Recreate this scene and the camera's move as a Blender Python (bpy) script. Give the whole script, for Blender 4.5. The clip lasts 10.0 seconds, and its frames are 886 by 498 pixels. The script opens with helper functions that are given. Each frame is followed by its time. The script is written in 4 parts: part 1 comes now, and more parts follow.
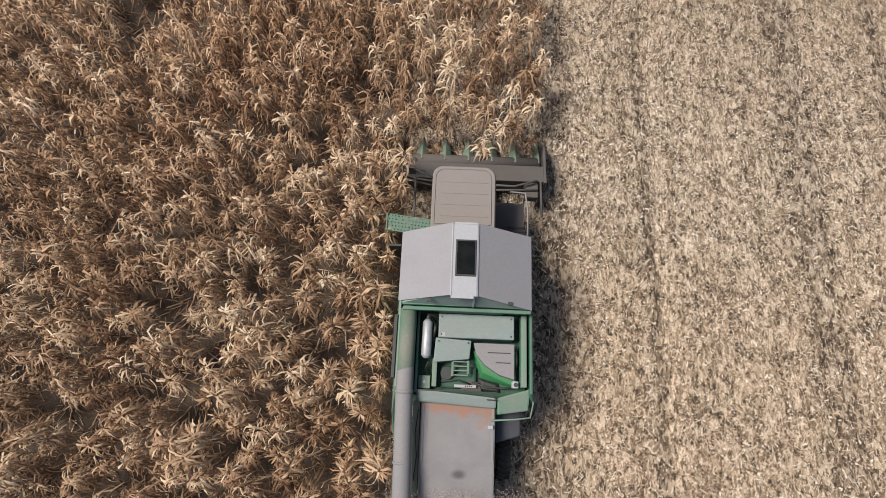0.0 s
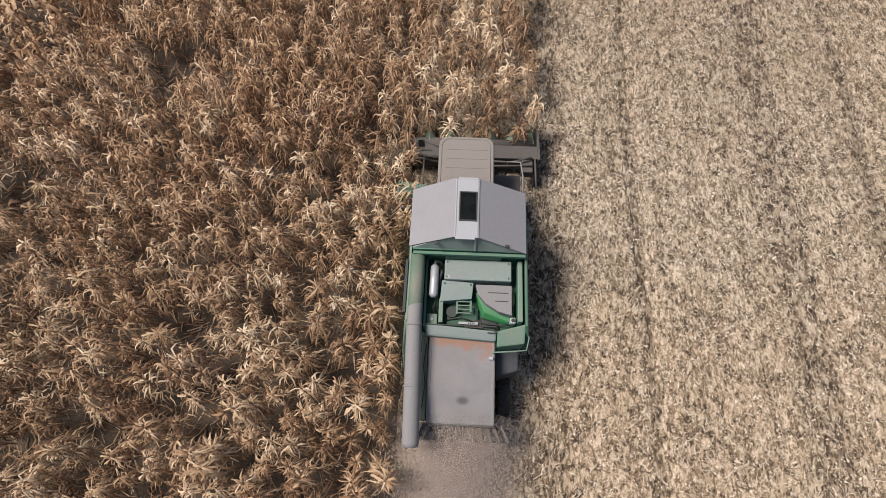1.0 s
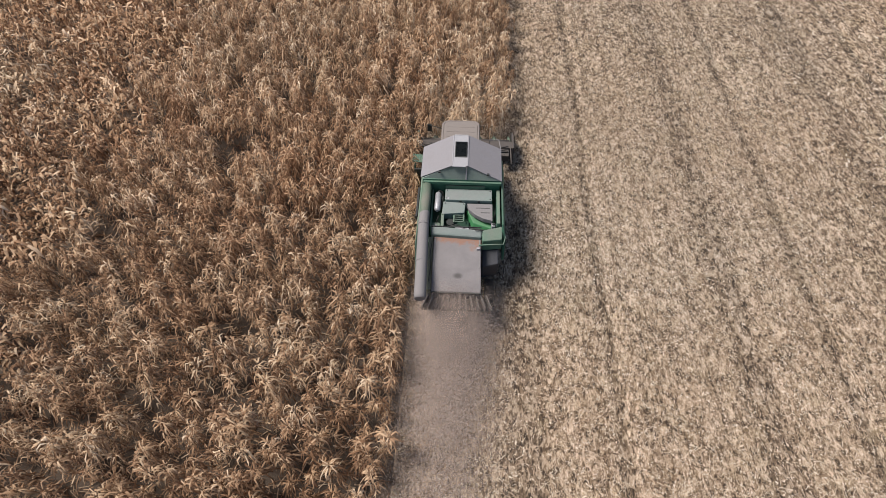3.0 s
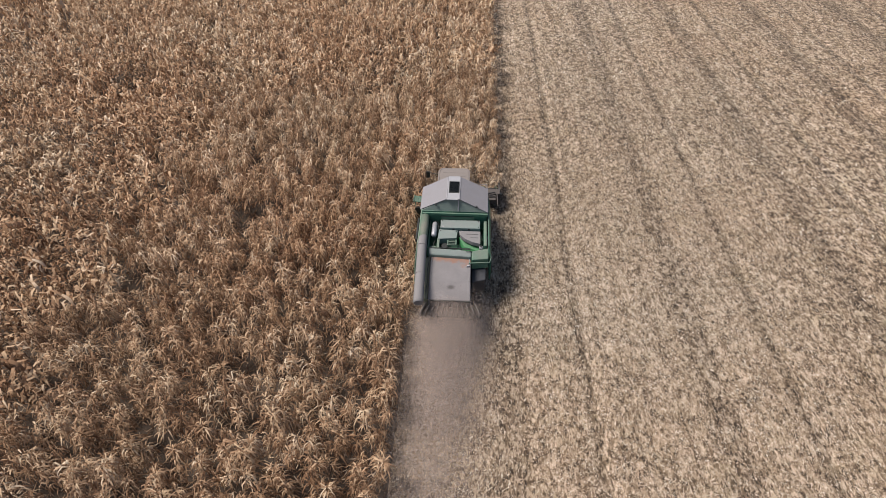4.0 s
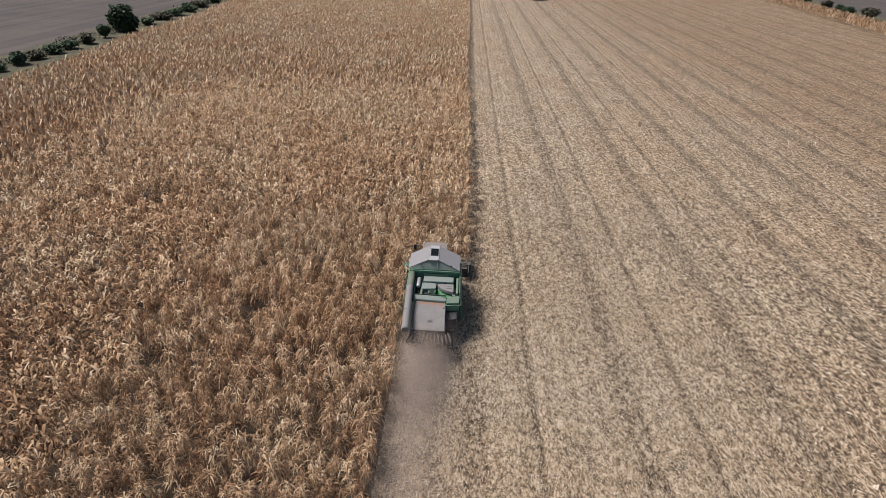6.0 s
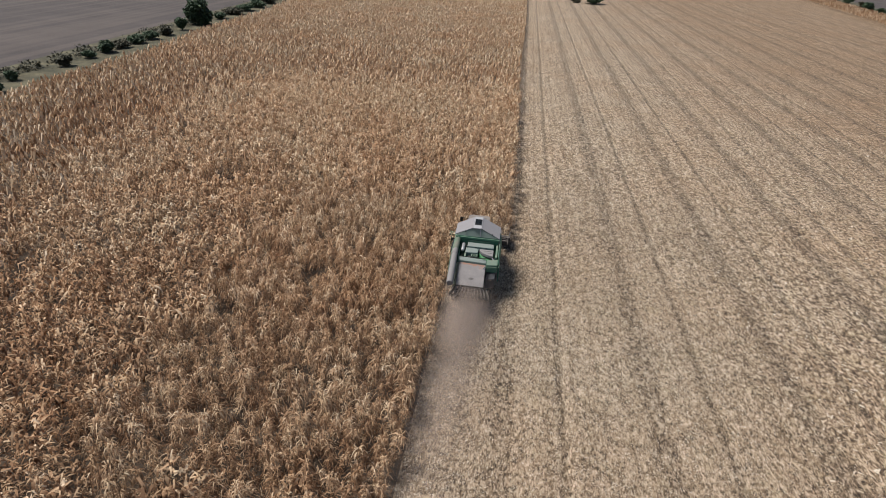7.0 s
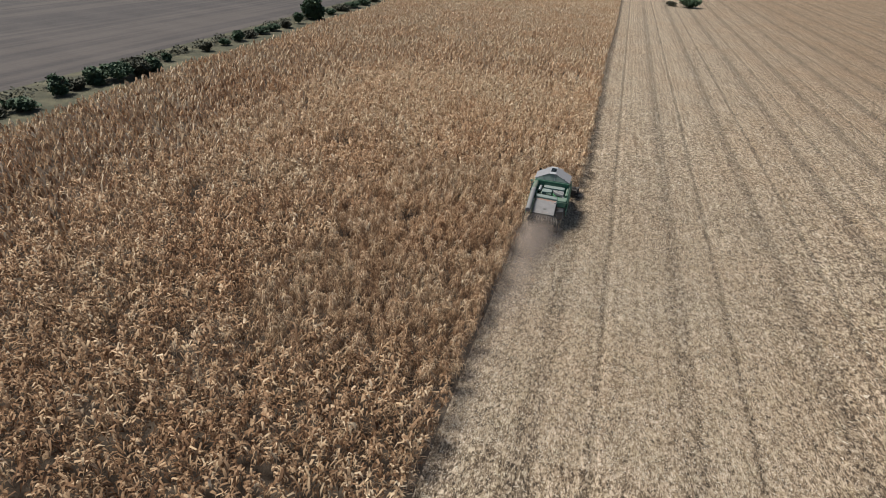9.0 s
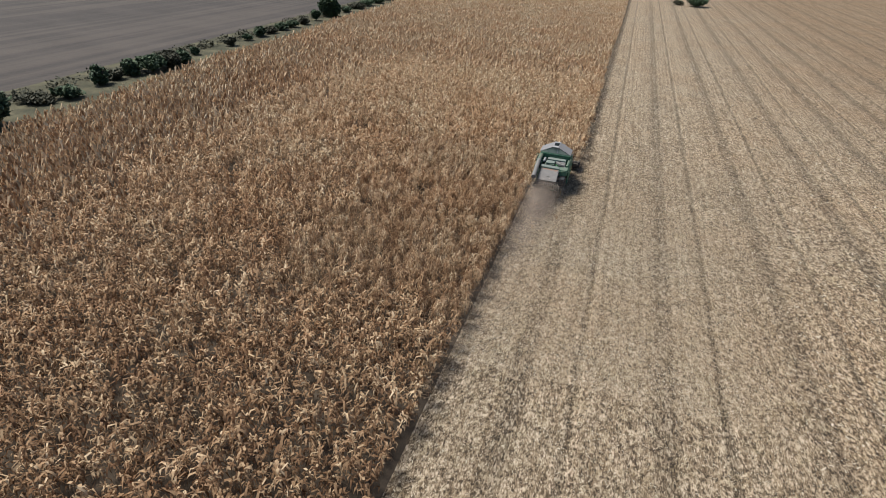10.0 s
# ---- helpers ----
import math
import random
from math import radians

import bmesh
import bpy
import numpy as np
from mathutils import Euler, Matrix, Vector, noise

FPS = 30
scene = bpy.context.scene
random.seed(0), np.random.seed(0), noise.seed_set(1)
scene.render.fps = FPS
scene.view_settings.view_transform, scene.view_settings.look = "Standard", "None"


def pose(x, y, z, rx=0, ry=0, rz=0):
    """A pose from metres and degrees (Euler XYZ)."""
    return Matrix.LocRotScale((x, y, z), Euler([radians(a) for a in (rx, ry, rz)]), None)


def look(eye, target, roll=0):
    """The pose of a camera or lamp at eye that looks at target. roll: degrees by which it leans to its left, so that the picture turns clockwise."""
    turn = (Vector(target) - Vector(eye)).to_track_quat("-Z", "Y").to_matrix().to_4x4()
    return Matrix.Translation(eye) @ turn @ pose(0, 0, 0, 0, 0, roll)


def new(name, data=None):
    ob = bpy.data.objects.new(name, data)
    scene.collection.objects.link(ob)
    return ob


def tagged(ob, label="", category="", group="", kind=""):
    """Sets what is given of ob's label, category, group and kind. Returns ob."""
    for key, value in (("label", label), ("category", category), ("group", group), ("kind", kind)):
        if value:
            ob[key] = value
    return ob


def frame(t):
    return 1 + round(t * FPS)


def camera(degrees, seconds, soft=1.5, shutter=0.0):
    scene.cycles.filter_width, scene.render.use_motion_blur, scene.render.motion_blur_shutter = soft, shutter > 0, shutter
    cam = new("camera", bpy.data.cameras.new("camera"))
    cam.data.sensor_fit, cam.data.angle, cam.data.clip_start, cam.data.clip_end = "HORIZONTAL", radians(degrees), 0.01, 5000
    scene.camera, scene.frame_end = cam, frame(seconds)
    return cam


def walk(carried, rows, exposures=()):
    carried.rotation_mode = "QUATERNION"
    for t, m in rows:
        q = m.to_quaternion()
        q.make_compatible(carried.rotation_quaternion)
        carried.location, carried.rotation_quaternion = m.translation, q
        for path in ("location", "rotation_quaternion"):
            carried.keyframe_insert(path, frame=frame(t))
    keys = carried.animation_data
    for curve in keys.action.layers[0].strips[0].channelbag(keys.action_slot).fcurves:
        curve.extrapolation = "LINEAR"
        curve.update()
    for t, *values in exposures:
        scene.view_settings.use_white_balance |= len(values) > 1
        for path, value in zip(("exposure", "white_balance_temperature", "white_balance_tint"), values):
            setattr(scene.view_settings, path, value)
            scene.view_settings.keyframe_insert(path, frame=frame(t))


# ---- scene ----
cam = camera(77.8, 10.0, soft=0.75)
PATH = [
    (0, (-3.031, -5.544, 16.629), (-3.054, -4.529, 13.279), 1.1),
    (0.5, (-2.893, -5.873, 17.015), (-2.959, -4.707, 13.715), -0.9),
    (1, (-2.889, -6.592, 17.577), (-2.963, -5.281, 14.332), -0.8),
    (1.5, (-2.849, -7.691, 18.018), (-2.929, -6.228, 14.840), -0.6),
    (2, (-2.819, -9.181, 18.345), (-2.898, -7.544, 15.251), -0.0),
    (2.2, (-2.774, -9.856, 18.448), (-2.854, -8.125, 15.409), 0.1),
    (3.3, (-2.216, -13.389, 19.460), (-2.354, -11.127, 16.793), -0.8),
    (3.5, (-2.149, -13.944, 19.572), (-2.287, -11.596, 16.979), -0.6),
    (4, (-1.923, -15.379, 20.023), (-2.065, -12.822, 17.638), -0.3),
    (4.5, (-1.724, -16.677, 20.527), (-1.866, -13.942, 18.349), 0.1),
    (5, (-1.400, -18.016, 21.142), (-1.545, -15.110, 19.196), 0.2),
    (5.2, (-1.279, -18.513, 21.292), (-1.423, -15.545, 19.444), 0.3),
    (6.3, (-1.335, -21.488, 22.055), (-1.409, -18.452, 20.316), 3.0),
    (6.5, (-1.265, -22.145, 22.108), (-1.397, -19.110, 20.368), 3.1),
    (7, (-0.975, -24.162, 22.412), (-1.318, -21.151, 20.664), 3.1),
    (7.5, (-0.712, -26.215, 22.692), (-1.234, -23.233, 20.937), 3.0),
    (8, (-0.369, -28.576, 22.930), (-1.039, -25.625, 21.168), 3.0),
    (8.5, (0.074, -30.947, 23.079), (-0.679, -28.019, 21.315), 3.1),
    (9, (0.712, -33.593, 23.147), (-0.093, -30.681, 21.381), 3.1),
    (9.5, (1.458, -36.467, 23.324), (0.621, -33.565, 21.555), 3.1),
    (10, (2.401, -39.764, 23.468), (1.544, -36.869, 21.697), 3.1),
]
walk(cam, [(t, look(eye, target, roll)) for t, eye, target, roll in PATH],
     exposures=[(0.0, 0.03, 6380, 7), (3.5, -0.04, 6400, 10), (7.0, -0.08, 6350, 6), (10.0, -0.09, 6300, 1)])

# ---------------------------------------------------------------- light
SUN_FROM = Vector((-0.52, 0.04, 0.85)).normalized()
world = bpy.data.worlds.new("sky")
scene.world = world
world.use_nodes = True
wn = world.node_tree.nodes
sky = wn.new("ShaderNodeTexSky")
sky.sky_type, sky.sun_disc = "NISHITA", False
sky.sun_elevation = math.asin(SUN_FROM.z)
sky.sun_rotation = math.atan2(SUN_FROM.x, SUN_FROM.y)
sky.air_density, sky.dust_density = 1.0, 3.0
wn["Background"].inputs["Strength"].default_value = 0.095
world.node_tree.links.new(sky.outputs[0], wn["Background"].inputs["Color"])
sun = new("sun", bpy.data.lights.new("sun", "SUN"))
sun.data.energy, sun.data.angle, sun.data.color = 5.0, radians(20), (1.0, 0.93, 0.85)
sun.matrix_world = look(SUN_FROM * 60, (0, 0, 0))


# ---------------------------------------------------------------- materials
class Mat:
    """A small node-tree writer."""

    def __init__(self, name, rough=0.8, metal=0.0):
        self.m = bpy.data.materials.new(name)
        self.m.use_nodes = True
        self.t = self.m.node_tree
        self.b = self.t.nodes["Principled BSDF"]
        self.b.inputs["Roughness"].default_value = rough
        self.b.inputs["Metallic"].default_value = metal

    def node(self, kind, **props):
        n = self.t.nodes.new(kind)
        for k, v in props.items():
            setattr(n, k, v)
        return n

    def link(self, a, b):
        self.t.links.new(a, b)

    def coords(self, which="Object", scale=(1, 1, 1)):
        c, mp = self.node("ShaderNodeTexCoord"), self.node("ShaderNodeMapping")
        mp.inputs["Scale"].default_value = scale
        self.link(c.outputs[which], mp.inputs["Vector"])
        return mp.outputs[0]

    def noise(self, vec, scale, detail=3.0, rough=0.55):
        n = self.node("ShaderNodeTexNoise")
        n.inputs["Scale"].default_value, n.inputs["Detail"].default_value = scale, detail
        n.inputs["Roughness"].default_value = rough
        self.link(vec, n.inputs["Vector"])
        return n.outputs["Fac"]

    def ramp(self, fac, stops):
        r = self.node("ShaderNodeValToRGB")
        e = r.color_ramp.elements
        while len(e) < len(stops):
            e.new(0.5)
        for k, (at, col) in zip(e, stops):
            k.position, k.color = at, (*col, 1)
        self.link(fac, r.inputs[0])
        return r.outputs["Color"]

    def mix(self, fac, a, b, blend="MIX"):
        x = self.node("ShaderNodeMix", data_type="RGBA", blend_type=blend)
        for sock, v in ((0, fac), (6, a), (7, b)):
            if isinstance(v, (int, float)):
                x.inputs[sock].default_value = v
            elif isinstance(v, tuple):
                x.inputs[sock].default_value = (*v, 1)
            else:
                self.link(v, x.inputs[sock])
        return x.outputs[2]

    def grey(self, fac, lo, hi, a=0.0, b=1.0):
        r = self.node("ShaderNodeMapRange")
        for k, v in zip((1, 2, 3, 4), (lo, hi, a, b)):
            r.inputs[k].default_value = v
        self.link(fac, r.inputs[0])
        return r.outputs[0]

    def bump(self, fac, strength=0.3, dist=0.02):
        n = self.node("ShaderNodeBump")
        n.inputs["Strength"].default_value, n.inputs["Distance"].default_value = strength, dist
        self.link(fac, n.inputs["Height"])
        self.link(n.outputs[0], self.b.inputs["Normal"])

    def base(self, col):
        if isinstance(col, tuple):
            self.b.inputs["Base Color"].default_value = (*col, 1)
        else:
            self.link(col, self.b.inputs["Base Color"])
        return self


def mat_paint(name, col, dust=(0.30, 0.25, 0.21), amount=0.5, rough=0.5, metal=0.0):
    """Farm-machine paint under a film of field dust, thicker on faces that look up."""
    m = Mat(name, rough, metal)
    v = m.coords()
    n1, n2 = m.noise(v, 1.4, 5, 0.6), m.noise(v, 17, 4, 0.6)
    geo, sep = m.node("ShaderNodeNewGeometry"), m.node("ShaderNodeSeparateXYZ")
    m.link(geo.outputs["Normal"], sep.inputs[0])
    up = m.grey(sep.outputs["Z"], 0.0, 0.9, 0.25, 1.0)
    patch = m.grey(n1, 0.25, 0.7, amount * 0.45, min(1.0, amount * 1.35))
    mul = m.node("ShaderNodeMath", operation="MULTIPLY")
    m.link(up, mul.inputs[0])
    m.link(patch, mul.inputs[1])
    c = m.mix(mul.outputs[0], col, dust)
    c = m.mix(m.grey(n2, 0.3, 0.75, 0.0, 0.3), c, tuple(x * 0.6 for x in col))
    m.base(c)
    m.link(m.grey(patch, 0, 1, rough, 0.92), m.b.inputs["Roughness"])
    m.bump(n2, 0.12, 0.01)
    return m.m


def mat_field(name, tones, patch_tint, rough=0.85, thin=0.0, plant=False):
    """Dry plant matter: one tone for each leaf or flake, and broad patches over the field."""
    m = Mat(name, rough)
    geo = m.node("ShaderNodeNewGeometry")
    pick = geo.outputs["Random Per Island"]
    if plant:
        at = m.node("ShaderNodeAttribute", attribute_name="tone")
        both = m.node("ShaderNodeMix")
        both.inputs[0].default_value = 0.58
        m.link(pick, both.inputs[2])
        m.link(at.outputs["Fac"], both.inputs[3])
        pick = m.grey(both.outputs[0], 0.12, 0.88)
    c = m.ramp(pick, tones)
    v = m.coords()
    big = m.noise(v, 0.09, 3)
    mid = m.noise(v, 0.55, 3)
    c = m.mix(m.grey(big, 0.38, 0.66, 0.0, 0.55), c, patch_tint, "MULTIPLY")
    c = m.mix(m.grey(mid, 0.42, 0.7, 0.0, 0.45), c, (0.76, 0.78, 0.72), "MULTIPLY")
    if not plant:
        lane = m.noise(m.coords(scale=(1, 0.012, 1)), 0.9, 3, 0.6)
        c = m.mix(m.grey(lane, 0.36, 0.56, 0.3, 0.0), c, (0.5, 0.46, 0.40), "MULTIPLY")
    fine = m.noise(v, 30, 2)
    c = m.mix(m.grey(fine, 0.3, 0.7, 0.0, 0.25), c, (0.55, 0.5, 0.45), "MULTIPLY")
    m.base(c)
    m.b.inputs["Specular IOR Level"].default_value = 0.25
    if thin:
        tr, mx = m.node("ShaderNodeBsdfTranslucent"), m.node("ShaderNodeMixShader")
        m.link(c, tr.inputs["Color"])
        mx.inputs[0].default_value = thin
        m.link(m.b.outputs[0], mx.inputs[1])
        m.link(tr.outputs[0], mx.inputs[2])
        m.link(mx.outputs[0], m.t.nodes["Material Output"].inputs["Surface"])
    return m.m


CORN = mat_field("dry_corn_leaf", [(0.0, (0.12, 0.065, 0.038)), (0.2, (0.235, 0.136, 0.078)), (0.45, (0.40, 0.26, 0.162)),
                                   (0.72, (0.60, 0.44, 0.295)), (1.0, (0.80, 0.66, 0.505))], (0.93, 0.78, 0.68), thin=0.18, plant=True)
LITTER = mat_field("chaff_and_husk", [(0.0, (0.11, 0.076, 0.054)), (0.25, (0.27, 0.20, 0.145)), (0.5, (0.44, 0.34, 0.248)),
                                      (0.78, (0.68, 0.56, 0.44)), (1.0, (0.88, 0.80, 0.69))], (0.94, 0.86, 0.79), thin=0.15)
HUSK = mat_field("pale_dry_husk", [(0.0, (0.26, 0.188, 0.128)), (0.3, (0.45, 0.35, 0.254)), (0.65, (0.68, 0.565, 0.45)), (1.0, (0.90, 0.83, 0.73))], (0.95, 0.88, 0.82), thin=0.15)


# wheel tracks and lines of chaff, repeated with every second pass: metres from the corn's edge, and how much chaff lies there
BAND_SPAN = 8.55
PITCH = 0.70          # between rows of corn
# the dark strip up to 0.55 also paints in the shade along the corn's edge
BANDS = [(0.0, 0.70), (0.55, 0.68), (0.95, 0.95), (1.3, 0.98), (2.2, 0.97), (3.05, 0.98), (3.3, 0.62), (3.5, 0.64), (3.8, 1.16), (4.3, 0.96), (5.6, 1.03), (6.9, 0.92), (7.7, 0.98), (8.1, 0.74), (8.55, 0.70)]


def mat_stubble():
    """Ground under a mat of chaff: flakes of many tones, thinner along the wheel tracks."""
    m = Mat("stubble_ground", 0.95)
    v = m.coords()
    wob, warp_n = m.noise(v, 0.45, 3, 0.6), m.noise(m.coords(scale=(1, 0.15, 1)), 0.8, 3, 0.6)
    sep = m.node("ShaderNodeSeparateXYZ")
    m.link(v, sep.inputs[0])
    warp = m.node("ShaderNodeMath", operation="ADD")
    m.link(sep.outputs["X"], warp.inputs[0])
    m.link(m.grey(wob, 0.3, 0.7, -0.16, 0.16), warp.inputs[1])
    wrap = m.node("ShaderNodeMath", operation="WRAP")
    m.link(warp.outputs[0], wrap.inputs[0])
    wrap.inputs[1].default_value, wrap.inputs[2].default_value = BAND_SPAN, 0.0
    band = m.ramp(m.grey(wrap.outputs[0], 0.0, BAND_SPAN), [(x / BAND_SPAN, (k,) * 3) for x, k in BANDS])

    def flakes(scale, stretch, turn):
        """A random value for each flake, 0 to 1."""
        c, mp = m.node("ShaderNodeTexCoord"), m.node("ShaderNodeMapping")
        mp.inputs["Scale"].default_value, mp.inputs["Rotation"].default_value = (1, stretch, 1), (0, 0, turn)
        m.link(c.outputs["Object"], mp.inputs["Vector"])
        bend, add = m.node("ShaderNodeTexNoise"), m.node("ShaderNodeVectorMath", operation="MULTIPLY_ADD")
        bend.inputs["Scale"].default_value, bend.inputs["Detail"].default_value = scale * 0.5, 3.0
        m.link(mp.outputs[0], bend.inputs["Vector"])
        m.link(bend.outputs["Color"], add.inputs[0])
        add.inputs[1].default_value = (1.6 / scale,) * 3
        m.link(mp.outputs[0], add.inputs[2])
        vo = m.node("ShaderNodeTexVoronoi")
        vo.inputs["Scale"].default_value = scale
        m.link(add.outputs[0], vo.inputs["Vector"])
        one = m.node("ShaderNodeSeparateColor")
        m.link(vo.outputs["Color"], one.inputs[0])
        return one.outputs[0], one.outputs[1], vo.outputs["Distance"]

    a, _, _ = flakes(13.0, 0.38, 0.5)
    b, b2, _ = flakes(15.0, 0.34, 2.0)
    lump, _, _ = flakes(5.0, 0.8, 0.2)
    pick = m.node("ShaderNodeMix")
    m.link(m.grey(b2, 0.45, 0.5), pick.inputs[0])
    m.link(a, pick.inputs[2])
    m.link(b, pick.inputs[3])
    both = m.node("ShaderNodeMix")
    both.inputs[0].default_value = 0.42
    m.link(pick.outputs[0], both.inputs[2])
    m.link(lump, both.inputs[3])
    mid, patch = m.noise(v, 0.7, 4, 0.6), m.noise(v, 0.07, 4)
    c = m.ramp(both.outputs[0], [(0.20, (0.062, 0.041, 0.026)), (0.37, (0.185, 0.132, 0.088)), (0.55, (0.36, 0.275, 0.197)), (0.77, (0.77, 0.645, 0.515))])
    c = m.mix(m.grey(warp_n, 0.36, 0.54, 0.35, 0.0), c, (0.62, 0.55, 0.47), "MULTIPLY")
    c = m.mix(m.grey(mid, 0.48, 0.72, 0.0, 0.5), c, (0.72, 0.73, 0.58), "MULTIPLY")
    c = m.mix(m.grey(patch, 0.42, 0.62, 0.0, 0.5), c, (0.96, 0.86, 0.77), "MULTIPLY")
    c = m.mix(1.0, c, band, "MULTIPLY")
    # the rows of stumps and the chaff caught between them
    saw = m.node("ShaderNodeMath", operation="PINGPONG")
    m.link(warp.outputs[0], saw.inputs[0])
    saw.inputs[1].default_value = PITCH / 2
    c = m.mix(m.grey(saw.outputs[0], 0.05, 0.22, 0.5, 0.0), c, (0.70, 0.64, 0.56), "MULTIPLY")
    # browner and darker with x, from 14 to 60 metres
    c = m.mix(m.grey(sep.outputs["X"], 14.0, 60.0, 0.0, 1.0), c, (0.78, 0.70, 0.62), "MULTIPLY")
    fine, speck = m.noise(v, 14, 4, 0.75), m.noise(m.coords(scale=(1, 0.6, 1)), 34, 3, 0.7)
    c = m.mix(m.grey(speck, 0.40, 0.56, 0.55, 0.0), c, (0.55, 0.49, 0.43), "MULTIPLY")
    c = m.mix(m.grey(fine, 0.54, 0.70, 0.0, 0.2), c, (0.72, 0.62, 0.50))
    m.base(c)
    add = m.node("ShaderNodeMath", operation="ADD")
    m.link(both.outputs[0], add.inputs[0])
    m.link(fine, add.inputs[1])
    m.bump(add.outputs[0], 0.9, 0.06)
    return m.m


def mat_corn_soil():
    m = Mat("soil_between_corn_rows", 0.95)
    v = m.coords()
    a, b, g = m.noise(v, 0.5, 4, 0.6), m.noise(v, 9, 4, 0.7), m.noise(v, 40, 3, 0.7)
    c = m.ramp(a, [(0.3, (0.052, 0.037, 0.027)), (0.7, (0.088, 0.065, 0.048))])
    c = m.mix(m.grey(b, 0.4, 0.66, 0.0, 0.7), c, (0.055, 0.04, 0.03))
    c = m.mix(m.grey(g, 0.55, 0.7, 0.0, 0.5), c, (0.28, 0.20, 0.14))
    m.base(c)
    m.bump(b, 0.7, 0.05)
    return m.m


def mat_plough():
    m = Mat("tilled_soil", 0.95)
    v = m.coords()
    a, b, c3 = m.noise(m.coords(scale=(0.5, 1, 1)), 0.12, 4, 0.6), m.noise(v, 1.2, 4, 0.65), m.noise(m.coords(scale=(1, 0.02, 1)), 0.35, 3)
    c = m.ramp(a, [(0.3, (0.038, 0.030, 0.031)), (0.5, (0.051, 0.041, 0.041)), (0.7, (0.070, 0.056, 0.054))])
    c = m.mix(m.grey(b, 0.35, 0.7, 0.0, 0.5), c, (0.062, 0.048, 0.044))
    c = m.mix(m.grey(c3, 0.45, 0.6, 0.0, 0.3), c, (0.14, 0.11, 0.095))
    m.base(c)
    m.bump(b, 0.8, 0.15)
    return m.m


def mat_verge():
    m = Mat("rough_grass", 0.95)
    v = m.coords()
    a, b = m.noise(v, 0.25, 4, 0.6), m.noise(v, 3.0, 4, 0.7)
    c = m.ramp(a, [(0.35, (0.035, 0.033, 0.02)), (0.5, (0.065, 0.055, 0.034)), (0.65, (0.125, 0.108, 0.065))])
    c = m.mix(m.grey(b, 0.4, 0.65, 0.0, 0.5), c, (0.10, 0.095, 0.05))
    m.base(c)
    m.bump(b, 0.8, 0.1)
    return m.m


def mat_leaf(name, lo, hi):
    m = Mat(name, 0.75)
    geo = m.node("ShaderNodeNewGeometry")
    m.base(m.ramp(geo.outputs["Random Per Island"], [(0.0, lo), (1.0, hi)]))
    return m.m


def mat_plain(name, col, rough=0.6, metal=0.0, noise_scale=9.0):
    m = Mat(name, rough, metal)
    n = m.noise(m.coords(), noise_scale, 4, 0.6)
    m.base(m.mix(m.grey(n, 0.3, 0.7, 0, 0.5), col, tuple(c * 0.55 for c in col)))
    m.bump(n, 0.15, 0.01)
    return m.m


def mat_glass():
    m = Mat("tinted_glass", 0.08)
    m.base((0.006, 0.007, 0.007))
    m.b.inputs["Specular IOR Level"].default_value = 0.12
    n = m.noise(m.coords(), 4.0, 4)
    m.link(m.grey(n, 0.3, 0.7, 0.08, 0.45), m.b.inputs["Roughness"])
    return m.m


def mat_hood():
    """Dusty grey sheet with a rusty scorched patch along its front edge."""
    m = Mat("dusty_hood_sheet", 0.85)
    v = m.coords()
    n1, n2 = m.noise(v, 1.8, 5, 0.6), m.noise(v, 14, 4)
    c = m.ramp(n1, [(0.3, (0.172, 0.160, 0.164)), (0.7, (0.212, 0.196, 0.198))])
    sep = m.node("ShaderNodeSeparateXYZ")
    m.link(v, sep.inputs[0])
    add = m.node("ShaderNodeMath", operation="ADD")
    m.link(m.grey(sep.outputs["Y"], -4.6, -3.5, 0.0, 0.75), add.inputs[0])
    m.link(m.grey(n1, 0.3, 0.7, -0.25, 0.25), add.inputs[1])
    c = m.mix(m.grey(add.outputs[0], 0.42, 0.58, 0.0, 0.85), c, (0.25, 0.125, 0.08))
    c = m.mix(m.grey(n2, 0.4, 0.75, 0, 0.3), c, (0.17, 0.15, 0.14))
    spot = m.node("ShaderNodeVectorMath", operation="DISTANCE")
    mp = m.coords(scale=(0.75, 1.2, 0.0))
    m.link(mp, spot.inputs[0])
    spot.inputs[1].default_value = (-0.05, -6.36, 0)
    c = m.mix(m.grey(spot.outputs["Value"], 0.06, 0.17, 0.75, 0.0), c, (0.05, 0.045, 0.042))
    m.base(c)
    m.bump(n2, 0.1, 0.01)
    return m.m


GREEN = mat_paint("green_paint", (0.035, 0.155, 0.095), dust=(0.19, 0.18, 0.155), amount=0.45)
GREEN_PALE = mat_paint("sun_faded_green_paint", (0.07, 0.19, 0.125), dust=(0.215, 0.205, 0.178), amount=0.6)
GREEN_BRIGHT = mat_paint("bright_green_paint", (0.016, 0.165, 0.05), dust=(0.17, 0.19, 0.14), amount=0.2)
GREEN_DUSTY = mat_paint("dust_filmed_green_paint", (0.05, 0.15, 0.09), dust=(0.20, 0.175, 0.15), amount=0.8)
GABLE = mat_paint("bleached_green_sheet", (0.17, 0.235, 0.205), dust=(0.26, 0.265, 0.255), amount=0.6)
PANEL = mat_paint("dusty_grey_green_panel", (0.15, 0.225, 0.20), dust=(0.225, 0.225, 0.222), amount=0.65)
DECK = mat_plain("oily_green_deck", (0.022, 0.07, 0.04), 0.6)
COVER = mat_paint("galvanised_cover_sheet", (0.235, 0.228, 0.248), dust=(0.222, 0.205, 0.21), amount=0.5, rough=0.55)
